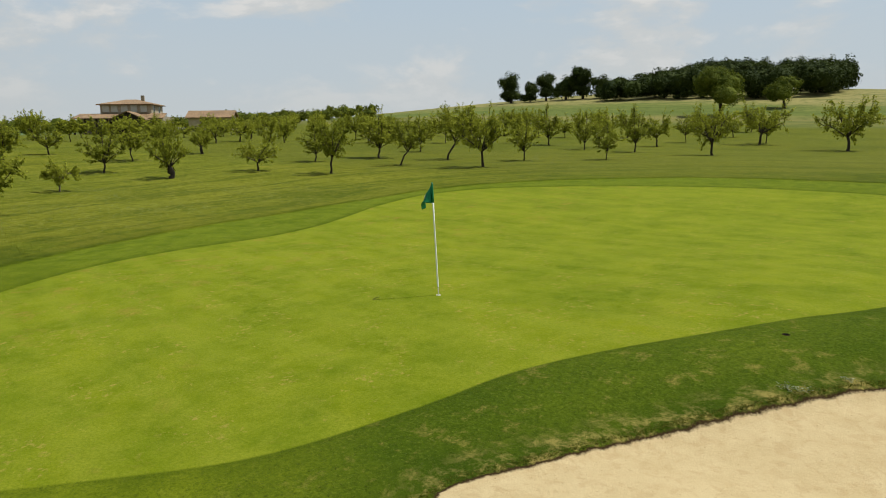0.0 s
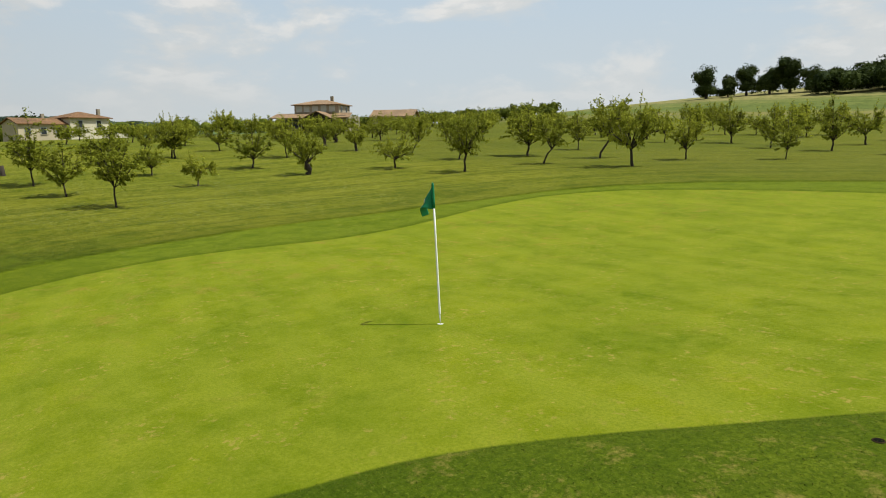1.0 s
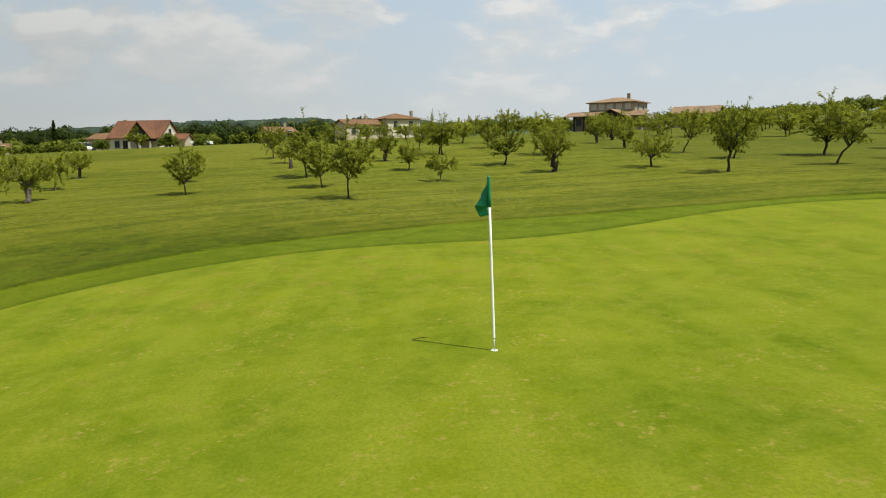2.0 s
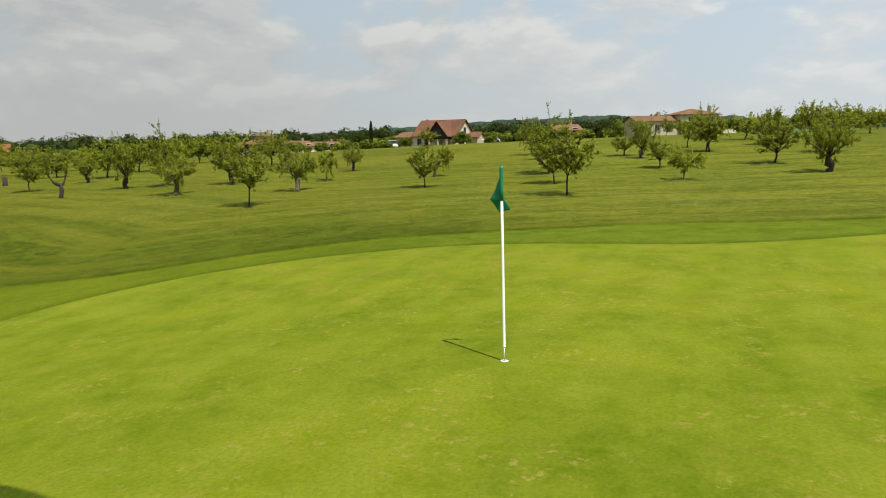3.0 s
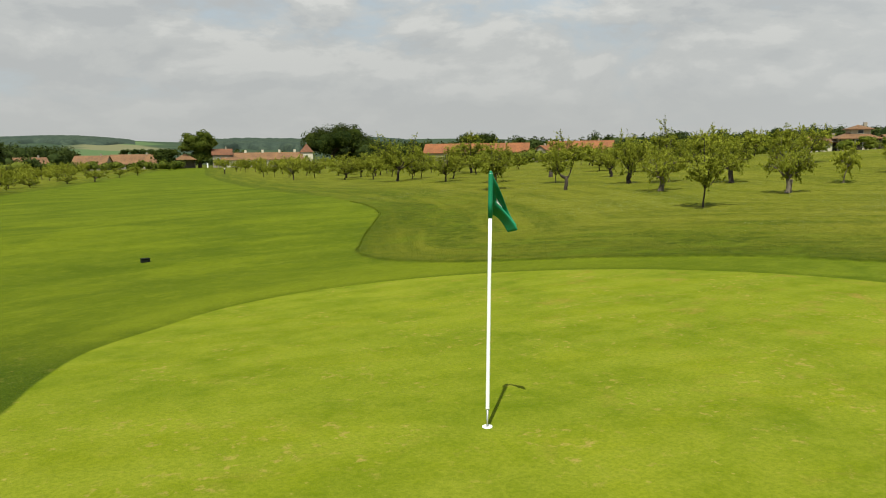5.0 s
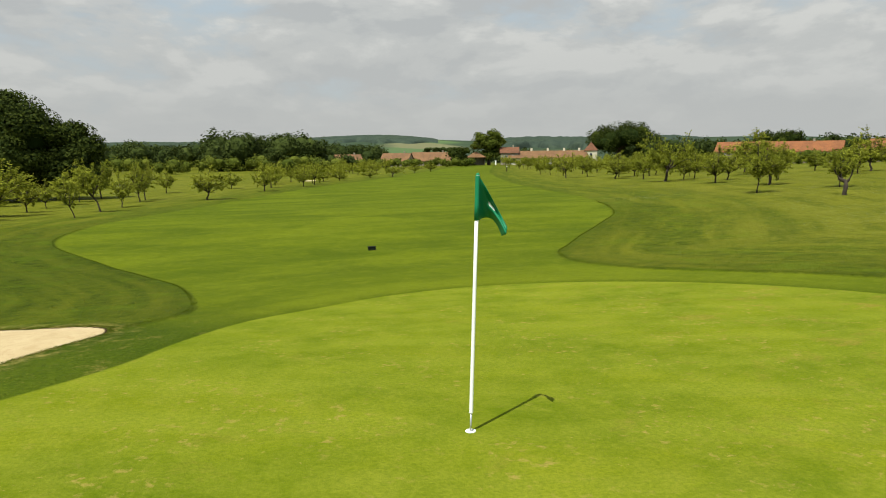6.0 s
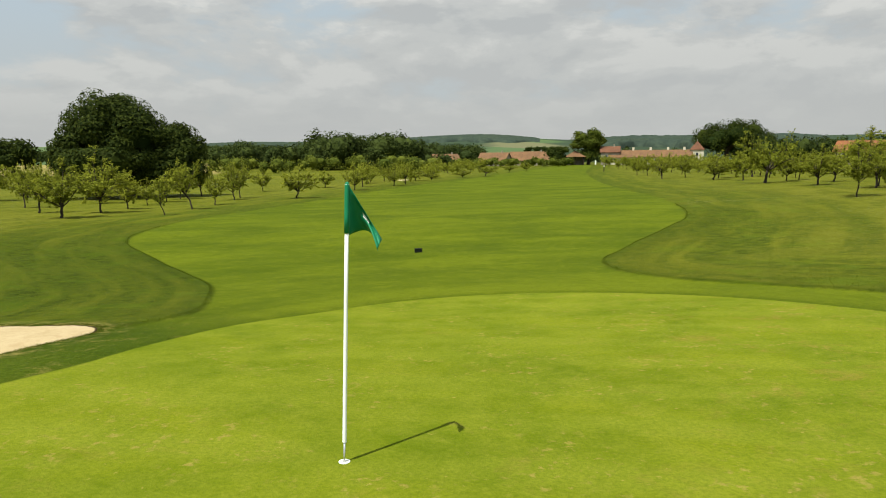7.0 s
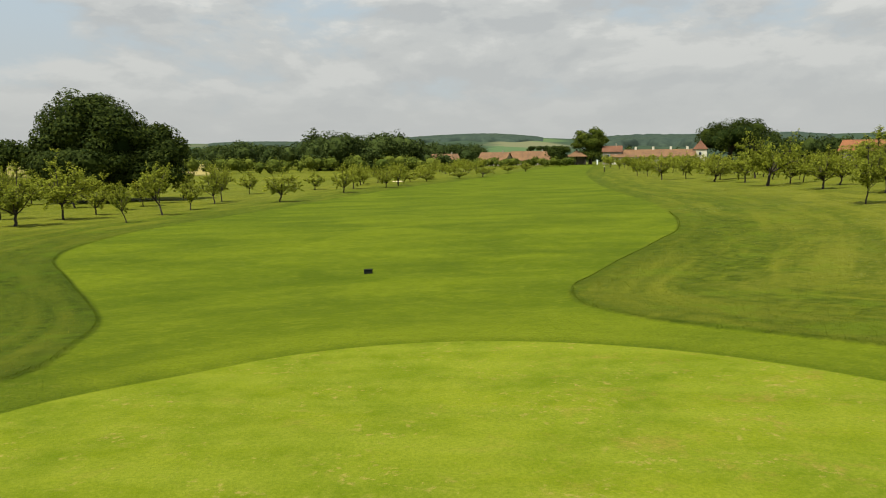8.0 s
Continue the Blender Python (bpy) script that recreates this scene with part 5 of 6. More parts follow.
woodland("garden_trees", strip(7, 40, 84, 172, 215, 80, 2.4, 4.2) + strip(13, 66, 74, 117, 127, 14, 1.2, 2.0) + strip(17, 72, 83, 150, 165, 14, 2.5, 3.5) + strip(18, 83, 92, 106, 116, 9, 1.2, 2.3) + strip(8, 92, 112, 165, 215, 40, 3.5, 5.5), "garden trees and hedges between houses", 0.40, 7, 700, GARDEN_LEAF)
woodland("field_copse", [(760 * math.sin(radians(h)), 760 * math.cos(radians(h)), 12, 6.5) for h in (8.4, 9.0, 9.6, 10.2, 10.8)] + strip(19, -45, -14, 480, 900, 60, 6, 9, 2.0), "copses and hedgerows across far fields", 1.5, 14, 420)
woodland("farm_trees", strip(15, -3, 12, 232, 262, 44, 2.4, 4.2), "small trees before the farm roofs", 0.5, 15, 420, POPLAR_LEAF)
woodland("barn_trees", strip(16, 33, 50, 188, 206, 46, 3.0, 4.8), "garden trees in front of the orange-roofed barns", 0.5, 16, 420, POPLAR_LEAF)
woodland("south_hedges", strip(10, 112, 136, 175, 235, 70, 3.0, 5.0), "hedges and trees behind the villa", 0.6, 8, 500, POPLAR_LEAF)
canopy("ridge_forest", -17, 9.3, 1130, 1600, 3.6, 7, "wooded ridge beyond the valley", 20)
canopy("spur_forest", 12.2, 30, 900, 1350, 4.5, 10, "wooded spur behind the estate", 22)
canopy("eastern_forest", 40, 112, 560, 980, 4.5, 9, "distant wooded hills on the eastern horizon", 21)


# ---- standing grass ----


def along(loop, n, near, far, rng, south=-26.0, north=32.0):
    """Random points beside a loop, from near to far metres off it, in one stretch of the plan."""
    a, b = loop, np.roll(loop, -1, 0)
    ok = (a[:, 1] > south) & (a[:, 1] < north)
    a, b = a[ok], b[ok]
    w = np.linalg.norm(b - a, axis=1)
    k = rng.choice(len(a), n, p=w / w.sum())
    d = (b - a)[k] / w[k][:, None]
    q = a[k] + (b - a)[k] * rng.random((n, 1)) + np.stack([d[:, 1], -d[:, 0]], 1) * (rng.uniform(near, far, (n, 1)) * rng.choice([-1, 1], (n, 1)))
    return q[:, 0], q[:, 1]


def blades(name, area, n, tall, wide, keep, mat, label, seed, lay=0.5):
    """Single grass blades in a rectangle or beside a loop; keep(green, fairway, bunker, y) gives each one's chance."""
    rng = np.random.default_rng(seed)
    if isinstance(area, tuple):
        x, y = rng.uniform(area[0], area[1], n), rng.uniform(area[2], area[3], n)
    else:
        x, y = along(area, n, 0.0, 0.9 if tall > 0.05 else 0.12, rng)
    z, g, f, b = surface(x, y)
    ok = rng.random(n) < keep(g, f, b, y)
    x, y, z = x[ok], y[ok], z[ok]
    n = len(x)
    a, k = rng.uniform(0, 6.283, n), rng.uniform(0.55, 1.25, n)
    lx, ly = rng.normal(size=n) * lay * tall * k, rng.normal(size=n) * lay * tall * k
    dx, dy = np.cos(a) * wide / 2, np.sin(a) * wide / 2
    v = np.stack([np.stack([x - dx, y - dy, z - 0.005], 1), np.stack([x + dx, y + dy, z - 0.005], 1), np.stack([x + lx, y + ly, z + tall * k], 1)], 1).reshape(-1, 3)
    me = bpy.data.meshes.new(name)
    me.vertices.add(3 * n)
    me.vertices.foreach_set("co", v.ravel())
    me.loops.add(3 * n)
    me.loops.foreach_set("vertex_index", np.arange(3 * n, dtype=np.int32))
    me.polygons.add(n)
    me.polygons.foreach_set("loop_start", np.arange(0, 3 * n, 3, dtype=np.int32))
    me.materials.append(mat)
    me.update(calc_edges=True)
    tagged(new(name, me), label, "grass", kind="stuff")


blades("collar_grass", (-11, -1.5, -4, 9), 110000, 0.010, 0.012, lambda g, f, b, y: ((g > 0.02) & (f < 0) & (b > 0.04)) * np.clip(1.3 - np.clip(b, 0, 9) * 0.33, 0, 0.9), BLADE, "short dense collar turf beside the bunker", 1, 3.0)
blades("edge_grass", FAIRWAY_LOOP, 120000, 0.024, 0.010, lambda g, f, b, y: ((f > -0.01) & (b > 0.05)) * 0.26, EDGE_BLADE, "longer grass along the cut edge of the rough", 2)
blades("rough_grass", (-14, 18, -26, 30), 26000, 0.020, 0.014, lambda g, f, b, y: ((f > 0.05) & (b > 0.05)) * np.exp(-np.clip(f, 0, 30) / 3.0), LUSH_BLADE, "tufted straw-flecked rough grass", 3, 1.2)
fade = lambda y: np.clip((y + 6) / 10, 0, 1) * np.clip((30 - y) / 8, 0, 1)
blades("lush_rough", (4.5, 18, -6, 30), 190000, 0.020, 0.013, lambda g, f, b, y: (f > 0.02) * np.exp(-np.clip(f, 0, 30) / 3.0) * 0.5 * fade(y), LUSH_BLADE, "dark standing blades of rough beside the fairway", 13, 1.4)
blades("pale_rough", (4.5, 18, -6, 30), 190000, 0.020, 0.013, lambda g, f, b, y: (f > 0.15) * np.exp(-np.clip(f, 0, 30) / 5.0) * 0.45 * fade(y), PALE_BLADE, "yellow-green standing blades of rough grass", 14, 1.4)
blades("lip_grass", BUNKER_LOOP, 26000, 0.022, 0.009, lambda g, f, b, y: ((b > 0.01) & (b < 0.12)) * 0.6, DRY_BLADE, "ragged dry grass hanging over the bunker lip", 4, 1.8)
blades("rim_grass", GREEN_LOOP, 14000, 0.014, 0.009, lambda g, f, b, y: (g > 0.0) * 0.9, BLADE, "slightly longer turf along the putting green edge", 5, 1.8)


# seed heads, tufts and clover of the orchard turf
blades("orchard_tufts", (11, 62, -45, 60), 300000, 0.016, 0.040, lambda g, f, b, y: (f > 1.0) * 0.4, TUFT, "mottled tufts of straw and green orchard grass", 6, 3.0)
blades("field_tufts", (-20, -3, 4, 34), 90000, 0.018, 0.016, lambda g, f, b, y: ((f > 0.2) & (b > 0.2)) * 0.9, PALE_BLADE, "uneven yellow-green tufts of rough beside the fairway", 9, 2.5)


def clover(n, seed):
    rng = np.random.default_rng(seed)
    hx, hy = rng.uniform(14, 34, 60), rng.uniform(-14, 34, 60)
    k = rng.integers(0, 60, n)
    x, y = hx[k] + rng.normal(size=n) * 1.5, hy[k] + rng.normal(size=n) * 0.7
    z, g, f, b = surface(x, y)
    ok = f > 0.6
    pts = np.stack([x[ok], y[ok], z[ok] + 0.05], 1)
    lv, lf = leaf_quads(pts, 0.020, 0.020, rng, 0.6)
    tagged(mesh_object("clover", lv, lf, CLOVER), "white clover heads scattered through the orchard turf", "clover", kind="stuff")


clover(11000, 8)


def weed(x, y, wide, n, seed):
    rng = np.random.default_rng(seed)
    root = empty("weed_clump", x, y, surf_z(x, y))
    pts = np.abs(rng.normal(size=(n, 3))) * 0.0 + rng.normal(size=(n, 3)) * np.array([wide, wide * 0.5, 0.02])
    pts[:, 2] = np.abs(pts[:, 2]) + 0.02
    lv, lf = leaf_quads(pts, 0.035, 0.018, rng, 0.6)
    mesh_object("leaves", lv, lf, WEED, root)
    tagged(root, "pale grey-green weed clump on the bunker edge", "weed")


weed(-6.52, 1.40, 0.10, 110, 1)
weed(-7.0, 0.78, 0.05, 36, 2)

# ---- buildings ----


def wall_openings(house, face, specs, mat_frame=SHUTTER, mat_pane=None):
    """Windows and doors on a wall; face: origin, way along it and way out of it, specs: (kind, along, sill, width, height)."""
    o, along, out = (Vector(v) for v in face)
    rot = Matrix((along, out, Vector((0, 0, 1)))).transposed().to_4x4()
    for kind, s, sill, w, h in specs:
        place = Matrix.Translation(o + along * s + Vector((0, 0, sill))) @ rot
        bm = bmesh.new()
        for dims in ((-w / 2 - 0.09, -w / 2, -0.06, 0.07, 0, h + 0.09), (w / 2, w / 2 + 0.09, -0.06, 0.07, 0, h + 0.09), (-w / 2, w / 2, -0.06, 0.07, h, h + 0.09)):
            box(bm, *dims)
        frame_ob = part(kind, bm, mat_frame, house)
        frame_ob.matrix_basis = place
        bm = bmesh.new()
        box(bm, -w / 2, w / 2, -0.05, 0.03, 0, h)
        part("pane" if kind == "window" else "door_leaf", bm, mat_pane or (GLASS_DARK if kind == "window" else TIMBER), frame_ob)
        if kind == "window":
            bm = bmesh.new()
            box(bm, -w / 2 - 0.15, w / 2 + 0.15, -0.06, 0.14, -0.10, 0)
            part("sill", bm, STONE, frame_ob)


def hip_roof(house, x0, x1, y0, y1, z, rise, mat, over=0.5, thick=0.14, label=""):
    bm = bmesh.new()
    a0, a1, b0, b1 = x0 - over, x1 + over, y0 - over, y1 + over
    inset = min(a1 - a0, b1 - b0) / 2
    if a1 - a0 >= b1 - b0:
        r0, r1 = (a0 + inset, (b0 + b1) / 2), (a1 - inset + 0.001, (b0 + b1) / 2)
    else:
        r0, r1 = ((a0 + a1) / 2, b0 + inset), ((a0 + a1) / 2, b1 - inset + 0.001)
    low = [bm.verts.new((x, y, z - thick)) for x, y in ((a0, b0), (a1, b0), (a1, b1), (a0, b1))]
    top = [bm.verts.new((x, y, z)) for x, y in ((a0, b0), (a1, b0), (a1, b1), (a0, b1))]
    p, q = bm.verts.new((*r0, z + rise)), bm.verts.new((*r1, z + rise))
    bm.faces.new(low)
    for i in range(4):
        bm.faces.new((low[i], low[(i + 1) % 4], top[(i + 1) % 4], top[i]))
    if a1 - a0 >= b1 - b0:
        bm.faces.new((top[0], top[1], q, p)), bm.faces.new((top[2], top[3], p, q)), bm.faces.new((top[1], top[2], q)), bm.faces.new((top[3], top[0], p))
    else:
        bm.faces.new((top[1], top[2], q, p)), bm.faces.new((top[3], top[0], p, q)), bm.faces.new((top[0], top[1], p)), bm.faces.new((top[2], top[3], q))
    return part("roof", bm, mat, house, label)


def gable_block(house, x0, x1, y0, y1, z0, eave, ridge, wall_mat, roof_mat, over=0.4, thick=0.16, axis_x=True, wall="wall", roof_label=""):
    """Walls with two gables, and a roof slab of two slopes over them; the ridge runs along x, or along y."""
    place = Matrix() if axis_x else Matrix.Rotation(math.pi / 2, 4, "Z")
    if not axis_x:
        x0, x1, y0, y1 = y0, y1, -x1, -x0
    ym = (y0 + y1) / 2
    bm = bmesh.new()
    ring = [(y0, z0), (y1, z0), (y1, eave), (ym, ridge), (y0, eave)]
    a, b = [bm.verts.new((x0, y, z)) for y, z in ring], [bm.verts.new((x1, y, z)) for y, z in ring]
    bm.faces.new(a), bm.faces.new(b[::-1])
    for i in range(5):
        bm.faces.new((a[i], a[(i + 1) % 5], b[(i + 1) % 5], b[i]))
    part(wall, bm, wall_mat, house).matrix_basis = place
    slope = (ridge - eave) / (ym - y0)
    bm = bmesh.new()
    sect = [(y0 - over, eave - slope * over + 0.02), (ym, ridge + 0.02), (y1 + over, eave - slope * over + 0.02),
            (y1 + over, eave - slope * over + 0.02 + thick), (ym, ridge + 0.02 + thick), (y0 - over, eave - slope * over + 0.02 + thick)]
    a, b = [bm.verts.new((x0 - over, y, z)) for y, z in sect], [bm.verts.new((x1 + over, y, z)) for y, z in sect]
    for i in range(6):
        bm.faces.new((a[i], a[(i + 1) % 6], b[(i + 1) % 6], b[i]))
    for s in (a, b):
        bm.faces.new((s[0], s[1], s[4], s[5])), bm.faces.new((s[1], s[2], s[3], s[4]))
    part("roof", bm, roof_mat, house, roof_label).matrix_basis = place


def lean_roof(house, x0, x1, y0, y1, z0, z1, mat, thick=0.14):
    """A single slope, low at y0 and high at y1."""
    bm = bmesh.new()
    v = [bm.verts.new(p) for p in ((x0, y0, z0), (x1, y0, z0), (x1, y1, z1), (x0, y1, z1))]
    w = [bm.verts.new((p.co.x, p.co.y, p.co.z - thick)) for p in v]
    bm.faces.new(v), bm.faces.new(w[::-1])
    for i in range(4):
        bm.faces.new((v[i], v[(i + 1) % 4], w[(i + 1) % 4], w[i]))
    return part("porch_roof", bm, mat, house)


def chimney(house, x, y, z0, z1, mat=STONE, w=0.55):
    box_part("chimney", (x - w / 2, x + w / 2, y - w / 2, y + w / 2, z0, z1), mat, house)


def facing(x, y, turn=0.0, name="house"):
    """An empty whose local -y looks at the green, turned by some degrees more."""
    return empty(name, x, y, ground_z(x, y), math.degrees(math.atan2(y, x)) - 90 + turn)


def villa():
    h = facing(127.0, -62.5, -20, "villa")
    box_part("wall", (-6.9, 7.2, -5.0, 4.6, -1.2, 3.19), STONE, h)
    box_part("upper_wall", (-4.2, 5.2, -3.2, 4.2, 3.2, 5.4), RENDER_GREY, h, "grey-beige rendered upper storey")
    hip_roof(h, -4.2, 5.2, -3.2, 4.2, 5.5, 1.05, ROOF_PALE, 0.55, label="low hipped clay-tile roof")
    lean_roof(h, -8.0, 0.4, -7.6, -3.15, 2.75, 3.75, ROOF_PALE)
    lean_roof(h, 0.45, 8.0, -6.0, -3.15, 2.75, 3.75, ROOF_PALE)
    gable_block(h, -0.4, 5.2, -8.6, -3.4, -0.8, 2.5, 3.8, TIMBER, ROOF_PALE, 0.5, 0.14, False, "gabled_porch")
    chimney(h, 2.6, 0.6, 6.2, 7.3)
    for x in (-7.6, -5.6, -3.6, -1.6):
        box_part("post", (x - 0.14, x + 0.14, -7.4, -7.1, -1.0, 2.72), TIMBER, h)
    wall_openings(h, ((0, -3.2, 0), (1, 0, 0), (0, -1, 0)), [("window", s, 4.0, 1.0, 1.15) for s in (-3.2, -1.6, 0.2, 2.0, 3.8)], SHUTTER, SHUTTER)
    wall_openings(h, ((0, -5.0, 0), (1, 0, 0), (0, -1, 0)), [("window", s, 0.9, 1.2, 1.5) for s in (-5.6, -3.4)] + [("door", -1.4, 0.0, 1.3, 2.2)])
    wall_openings(h, ((5.2, 0, 0), (0, 1, 0), (1, 0, 0)), [("window", s, 4.0, 0.9, 1.1) for s in (-1.6, 1.8)])
    tagged(h, "two-storey villa with hipped clay roofs and a timber porch", "house")
    b = facing(122.0, -79.5, -12, "barn")
    gable_block(b, -5.6, 2.8, -3.4, 3.4, -1.0, 2.7, 4.0, RENDER_WARM, ROOF_PALE, 0.6)
    wall_openings(b, ((0, -3.4, 0), (1, 0, 0), (0, -1, 0)), [("door", 1.2, 0, 2.0, 2.2), ("window", -2.5, 1.0, 1.0, 1.0)])
    tagged(b, "low barn with clay roof beside the villa", "barn")


def second_villa():
    h = facing(150.0, -21.2, 28, "villa")
    box_part("wall", (-3.9, 4.2, -3.6, 3.8, -1.2, 4.1), RENDER_PALE, h)
    hip_roof(h, -3.9, 4.2, -3.6, 3.8, 4.2, 1.25, ROOF_TAN, 0.5, label="hipped clay-tile roof")
    chimney(h, 3.2, -1.5, 4.3, 6.0)
    wall_openings(h, ((0, -3.6, 0), (1, 0, 0), (0, -1, 0)), [("window", -1.9, 2.3, 0.9, 1.3), ("window", 1.9, 2.3, 0.9, 1.3)])
    wall_openings(h, ((4.2, 0, 0), (0, 1, 0), (1, 0, 0)), [("window", s, 2.3, 1.0, 1.4) for s in (-2.0, 0.2, 2.2)])
    box_part("annexe_wall", (4.25, 8.8, -2.6, 2.6, -1.2, 1.2), RENDER_PALE, h, "pale low annexe")
    gable_block(h, -13.2, -3.95, -2.8, 3.0, -1.2, 2.9, 3.9, RENDER_WARM, ROOF_TAN, 0.4, wall="wing_wall")
    chimney(h, -7.0, 0.4, 3.6, 4.9)
    wall_openings(h, ((0, -2.8, 0), (1, 0, 0), (0, -1, 0)), [("window", s, 1.0, 1.0, 1.2) for s in (-11.5, -8.6, -5.8)])
    tagged(h, "pale square villa with clay roof and a long wing", "house")


def red_house():
    h = facing(133.2, 27.9, -33, "house")
    gable_block(h, -5.0, 4.9, -3.6, 3.6, -1.0, 2.0, 4.95, RENDER_PALE, ROOF_RED, 0.35, 0.16, True, "wall", "steep brown-red tiled roof")
    gable_block(h, -0.2, 4.2, -5.4, -0.6, 1.3, 2.0, 4.6, TIMBER, ROOF_RED, 0.3, 0.14, False, "dark_gable")
    for x in (0.0, 2.0, 4.0):
        box_part("post", (x - 0.16, x + 0.16, -5.35, -5.2, -1.0, 1.6), RENDER_PALE, h)
    gable_block(h, -9.4, -5.05, -3.4, 2.2, -1.0, 1.7, 2.7, RENDER_WARM, ROOF_TAN, 0.3, wall="wing_wall")
    gable_block(h, 5.0, 7.4, 0.6, 3.4, -1.0, 1.6, 2.5, RENDER_WARM, ROOF_RED, 0.3, wall="shed_wall")
    chimney(h, -4.0, 0.3, 4.3, 5.3, w=0.45)
    wall_openings(h, ((0, -3.6, 0), (1, 0, 0), (0, -1, 0)), [("window", -3.4, 0.2, 1.0, 1.2), ("door", -1.8, -0.6, 1.0, 2.0)])
    wall_openings(h, ((4.9, 0, 0), (0, 1, 0), (1, 0, 0)), [("window", 0, 2.4, 0.9, 1.1), ("window", -1.6, 0.0, 1.0, 1.2)])
    wall_openings(h, ((0, -5.4, 0), (1, 0, 0), (0, -1, 0)), [("window", 2.0, 2.0, 1.6, 1.0)], TIMBER)
    tagged(h, "cream house with steep brown-red roof and dark gable", "house")


def cottage(x, y, turn, long, deep, eave, ridge, wall_mat, roof_mat, label, openings=2, hip=False, name="house", base=-1.0):
    h = facing(x, y, turn, name)
    if hip:
        box_part("wall", (-long / 2, long / 2, -deep / 2, deep / 2, base, eave), wall_mat, h)
        hip_roof(h, -long / 2, long / 2, -deep / 2, deep / 2, eave + 0.1, ridge - eave, roof_mat)
    else:
        gable_block(h, -long / 2, long / 2, -deep / 2, deep / 2, base, eave, ridge, wall_mat, roof_mat)
    specs = [("window", -long / 2 + long * (k + 0.5) / openings, max(0.6, eave - 1.9), 0.95, 1.15) for k in range(openings)]
    specs[len(specs) // 2] = ("door", specs[len(specs) // 2][1], 0, 1.0, 2.05)
    wall_openings(h, ((0, -deep / 2, 0), (1, 0, 0), (0, -1, 0)), specs)
    chimney(h, long * 0.28, 0, eave + (ridge - eave) * 0.5, ridge + 0.8, w=0.5)
    tagged(h, label, "house" if name == "house" else name)
    return h


villa()
second_villa()
red_house()
cottage(122.5, 4.0, 25, 5.0, 4.6, 1.7, 2.6, RENDER_WARM, ROOF_TAN, "small beige house with low clay roof", 2)


def stacked_house():
    h = facing(137.0, 69.0, 16)
    box_part("wall", (-3.0, 3.0, -2.8, 2.8, -1.0, 2.3), RENDER_WARM, h)
    hip_roof(h, -3.0, 3.0, -2.8, 2.8, 2.4, 1.5, ROOF_TAN, 0.8, label="broad lower hipped clay roof")
    box_part("upper_wall", (-1.2, 2.2, -1.6, 1.9, 2.6, 4.1), RENDER_WARM, h, "beige upper storey between the roofs")
    hip_roof(h, -1.2, 2.2, -1.6, 1.9, 4.15, 0.8, ROOF_TAN, 0.5, label="small upper hipped clay roof")
    chimney(h, 1.8, 0.6, 4.4, 5.4)
    wall_openings(h, ((0, -2.8, 0), (1, 0, 0), (0, -1, 0)), [("window", -1.9, 0.8, 1.0, 1.2), ("door", 0.0, 0, 1.1, 2.05), ("window", 1.9, 0.8, 1.0, 1.2)])
    wall_openings(h, ((0, -1.6, 0), (1, 0, 0), (0, -1, 0)), [("window", 0.5, 3.3, 0.9, 0.6)])
    for x in (-3.3, -1.1, 1.1, 3.3):
        box_part("post", (x - 0.12, x + 0.12, -3.4, -3.16, -1.0, 2.2), TIMBER, h)
    tagged(h, "beige house with stacked hipped clay roofs", "house")


stacked_house()
cottage(136.0, 74.5, 12, 6.0, 6.0, 1.9, 2.9, RENDER_PALE, ROOF_TAN, "low pale outbuilding with clay roof", 2)
cottage(141.5, 63.0, 30, 6.0, 5.5, 1.6, 2.6, RENDER_PALE, ROOF_TAN, "pale low house with a clay roof", 2)
cottage(160.5, 63.8, 5, 7.0, 6.0, 1.5, 2.4, RENDER_WARM, ROOF_TAN, "low house with clay roof behind hedges", 2)
cottage(150.0, 38.5, 10, 6.0, 5.0, 1.2, 2.0, RENDER_PALE, ROOF_TAN, "low pale house behind garden hedges", 2)
# orange-roofed barns in the north-east
cottage(130.2, 184.5, -6, 33.0, 10.0, 3.6, 6.3, STONE, ROOF_ORANGE, "long barn with bright orange clay roof", 7, name="barn")
cottage(155.0, 163.0, -10, 20.0, 9.0, 3.5, 6.0, STONE, ROOF_ORANGE, "long barn with orange clay roof and dormers", 5, name="barn")
cottage(143.5, 167.5, 78, 9.0, 5.5, 2.9, 4.9, STONE, ROOF_ORANGE, "small gabled barn between two longer barns", 2, name="barn")
# farm at the fairway's end
cottage(7.9, 254.0, 14, 9.0, 8.0, 1.9, 4.6, RENDER_PALE, ROOF_TAN, "farmhouse with brown clay roof among trees", 3)
cottage(28.0, 275.0, -18, 11.0, 9.5, 2.0, 5.0, STONE, ROOF_TAN, "stone farmhouse with broad clay roof", 3)
cottage(42.5, 279.0, -8, 15.5, 10.0, 2.0, 5.3, STONE, ROOF_TAN, "long stone farm building with clay roof", 4)


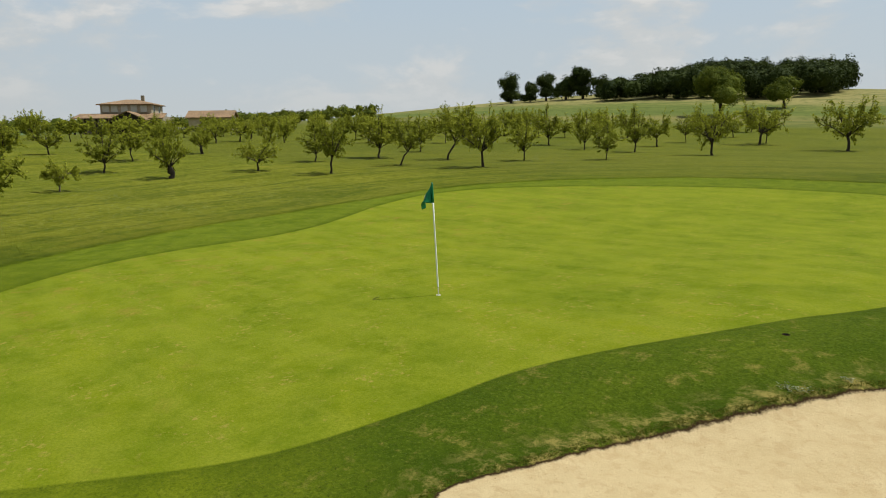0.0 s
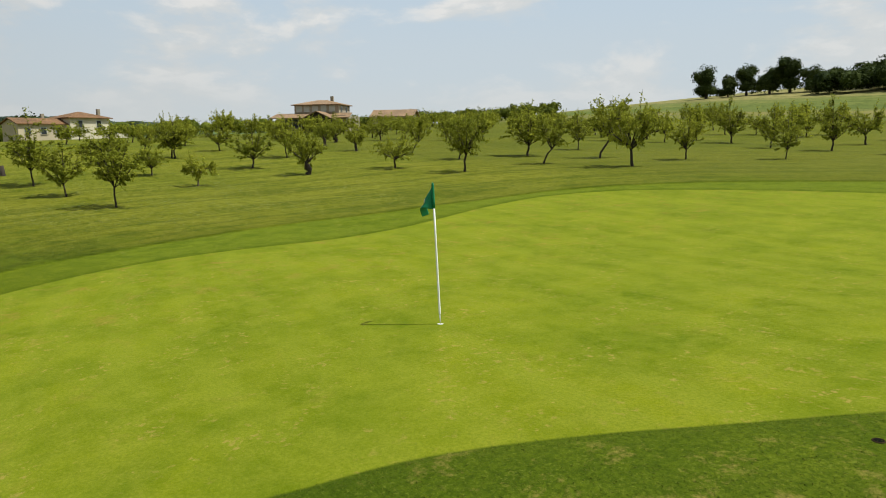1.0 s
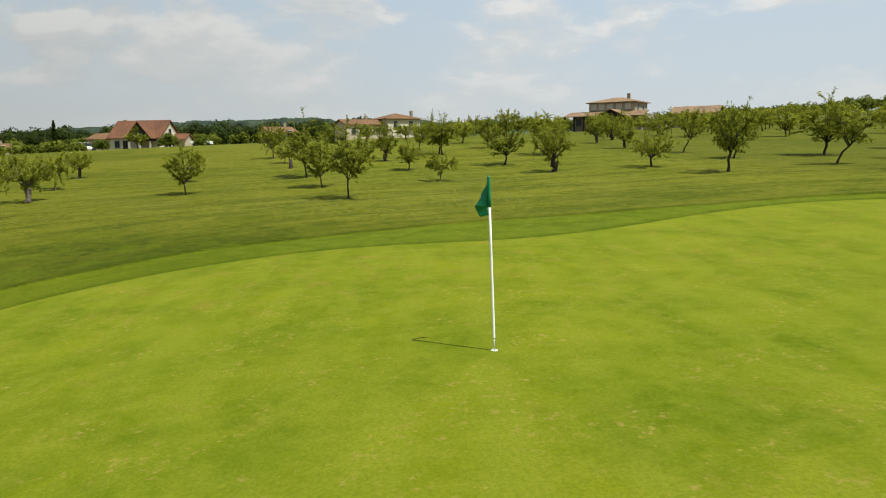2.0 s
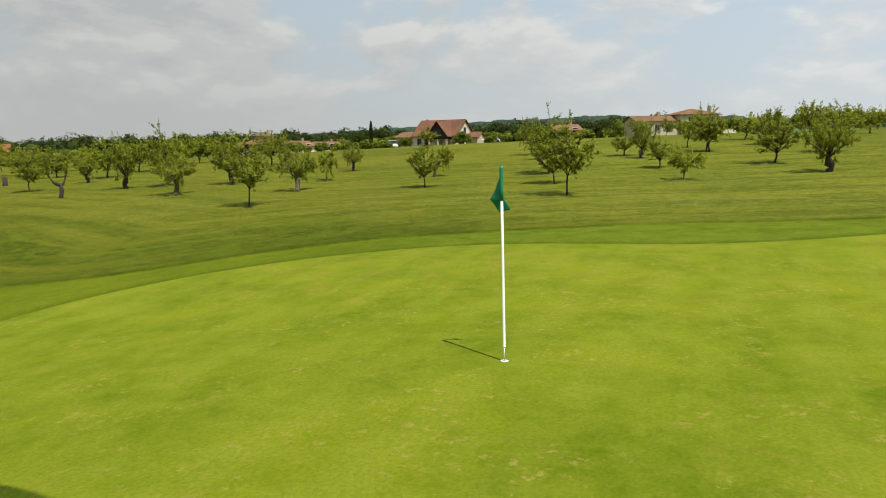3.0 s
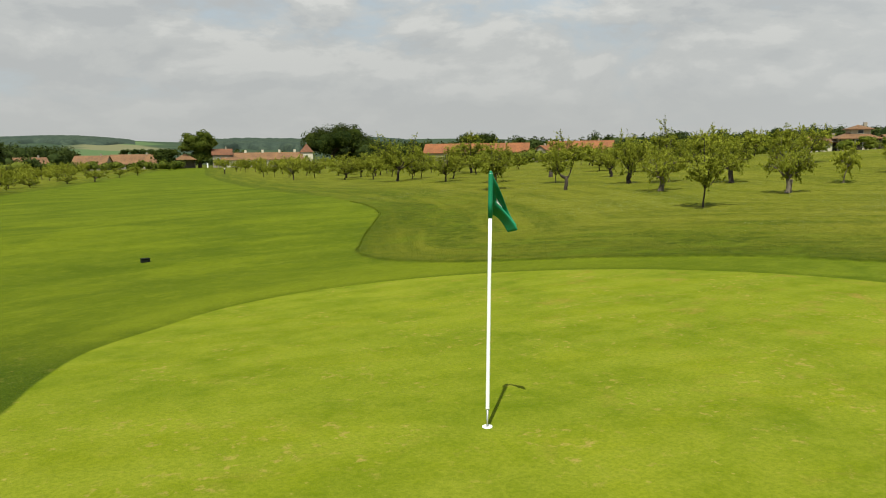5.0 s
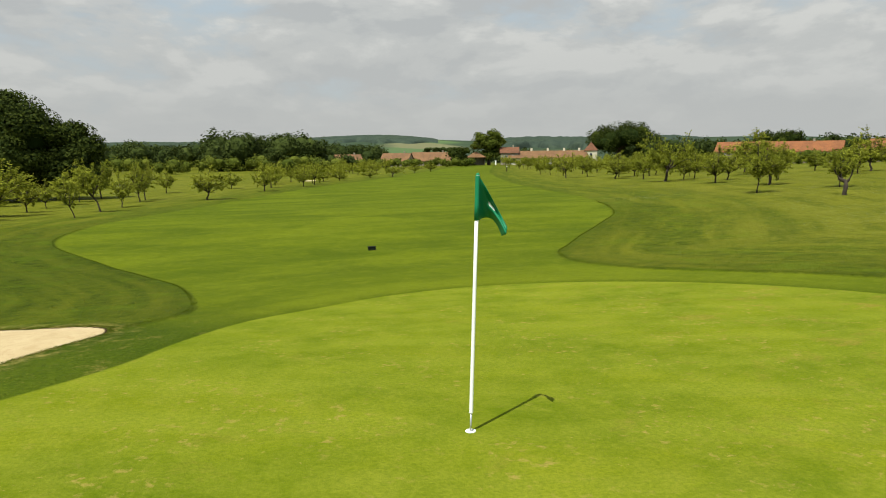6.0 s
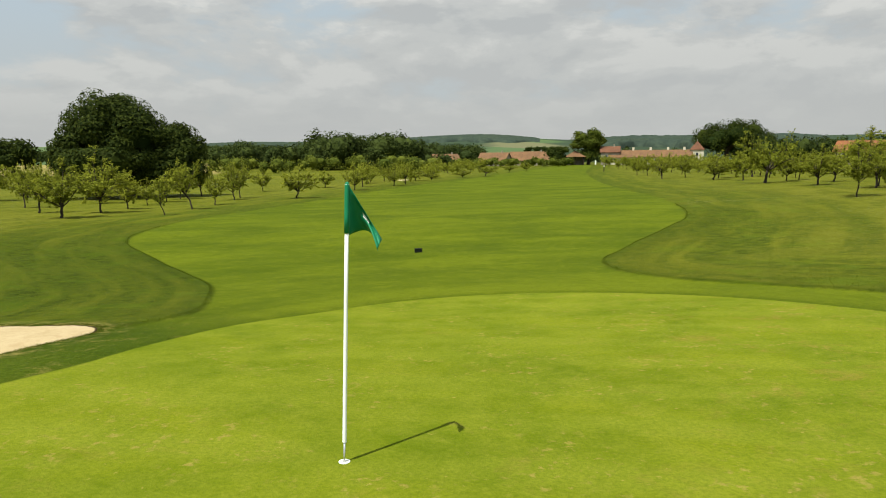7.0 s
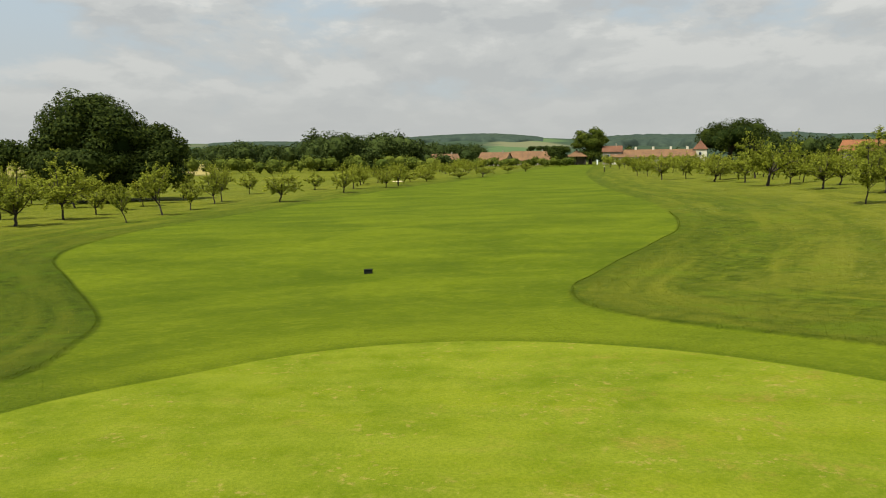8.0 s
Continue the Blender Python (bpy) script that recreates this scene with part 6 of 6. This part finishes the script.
def estate():
    h = facing(88.0, 272.0, 4, "manor_wing")
    gable_block(h, -15, 15.5, -5, 5, -1.5, 2.9, 5.4, RENDER_PALE, ROOF_TAN, 0.5)
    for x in (-12, -6, 0.5, 7, 13):
        chimney(h, x, 0.2, 5.0, 6.6, RENDER_PALE, 0.8)
    wall_openings(h, ((0, -5, 0), (1, 0, 0), (0, -1, 0)), [("window", s, 1.0, 1.0, 1.4) for s in (-13, -9, -5, -1, 3, 7, 11)])
    tagged(h, "long pale manor wing with many chimneys", "house")
    k = facing(74.0, 275.0, 0, "gatehouse")
    gable_block(k, -4, 3, -3, 3, -1.5, 5.0, 7.0, STONE, ROOF_RED, 0.4)
    chimney(k, 1, 0, 6.4, 8.0)
    wall_openings(k, ((0, -3, 0), (1, 0, 0), (0, -1, 0)), [("window", -2, 2.6, 0.9, 1.2), ("window", 1, 2.6, 0.9, 1.2)])
    tagged(k, "narrow stone gatehouse with a steep red roof", "house")
    t = facing(105.5, 268.5, 0, "tower")
    box_part("wall", (-2.4, 2.4, -2.4, 2.4, -1.5, 5.4), RENDER_PALE, t)
    hip_roof(t, -2.4, 2.4, -2.4, 2.4, 5.5, 3.3, ROOF_RED, 0.35, label="steep pyramid roof of red tiles")
    wall_openings(t, ((0, -2.4, 0), (1, 0, 0), (0, -1, 0)), [("window", 0, 3.2, 0.8, 1.1)])
    bm = bmesh.new()
    bmesh.ops.create_cone(bm, cap_ends=True, segments=10, radius1=0.12, radius2=0.03, depth=0.9, matrix=Matrix.Translation((0, 0, 9.1)))
    part("finial", bm, STEEL, t)
    tagged(t, "square white tower with pointed red tile roof", "tower")


def pavilion():
    h = facing(61.0, 277.0, 0, "pavilion")
    hip_roof(h, -4.6, 2.8, -3.5, 3.5, 3.3, 2.2, ROOF_TAN, 0.4, label="hipped clay roof")
    for x, y in ((-4.2, -3.1), (-0.9, -3.1), (2.4, -3.1), (-4.2, 3.1), (2.4, 3.1)):
        box_part("post", (x - 0.2, x + 0.2, y - 0.2, y + 0.2, -0.5, 3.3), TIMBER, h)
    box_part("back_wall", (-4.2, 2.4, 2.6, 2.9, -0.5, 3.2), STONE, h)
    tagged(h, "open pavilion with posts under a clay roof", "pavilion")
    g = facing(67.5, 274.0, 0, "gate_pier")
    box_part("shaft", (-0.25, 0.25, -0.25, 0.25, -0.3, 1.7), WHITE, g, bevel=0.03)
    box_part("cap", (-0.33, 0.33, -0.33, 0.33, 1.7, 1.85), WHITE, g, bevel=0.03)
    tagged(g, "white gate pier beside the pavilion", "gate pier")


estate()
pavilion()


def hedge(x, y, turn, long, tall, deep, seed):
    rng = np.random.default_rng(seed)
    n = int(long * tall * 60)
    pts = np.stack([rng.uniform(-long / 2, long / 2, n), rng.uniform(-deep / 2, deep / 2, n), rng.uniform(0.05, tall, n) * rng.uniform(0.92, 1.06, n)], 1)
    root = facing(x, y, turn, "hedge")
    lv, lf = leaf_quads(pts, 0.35, 0.25, rng, 0.5)
    mesh_object("foliage", lv, lf, OAK_LEAF, root)
    tagged(root, "clipped dark-green hedge at the fairway end", "hedge")


hedge(52.5, 272.5, 2, 13, 2.0, 1.6, 3)


def parked_car(x, y, turn, paint, label):
    root = facing(x, y, turn, "parked_car")
    bm = bmesh.new()
    box(bm, -2.0, 2.0, -0.85, 0.85, 0.28, 0.85, 0.12)
    part("body", bm, paint, root)
    bm = bmesh.new()
    r = bmesh.ops.create_cube(bm, size=1, matrix=Matrix.Translation((-0.15, 0, 1.12)) @ Matrix.Diagonal((2.3, 1.5, 0.56, 1)))
    for v in r["verts"]:
        if v.co.z > 1.1:
            v.co.x = -0.15 + (v.co.x + 0.15) * 0.68
            v.co.y *= 0.86
    part("cabin", bm, GLASS_DARK, root, "dark glazed cabin")
    bm = bmesh.new()
    box(bm, -0.95, 0.65, -0.62, 0.62, 1.39, 1.45, 0.02)
    part("roof_panel", bm, paint, root)
    for wx in (-1.25, 1.25):
        for wy in (-0.82, 0.82):
            bm = bmesh.new()
            bmesh.ops.create_cone(bm, cap_ends=True, segments=16, radius1=0.32, radius2=0.32, depth=0.2, matrix=Matrix.Translation((wx, wy, 0.32)) @ Matrix.Rotation(math.pi / 2, 4, "X"))
            part("wheel", bm, RUBBER, root)
    tagged(root, label, "car")


parked_car(125.7, 36.4, 5, CAR_WHITE, "white car parked beside garden hedges")
parked_car(131.8, 17.8, -15, CAR_WHITE, "white car parked by the red-roofed house")
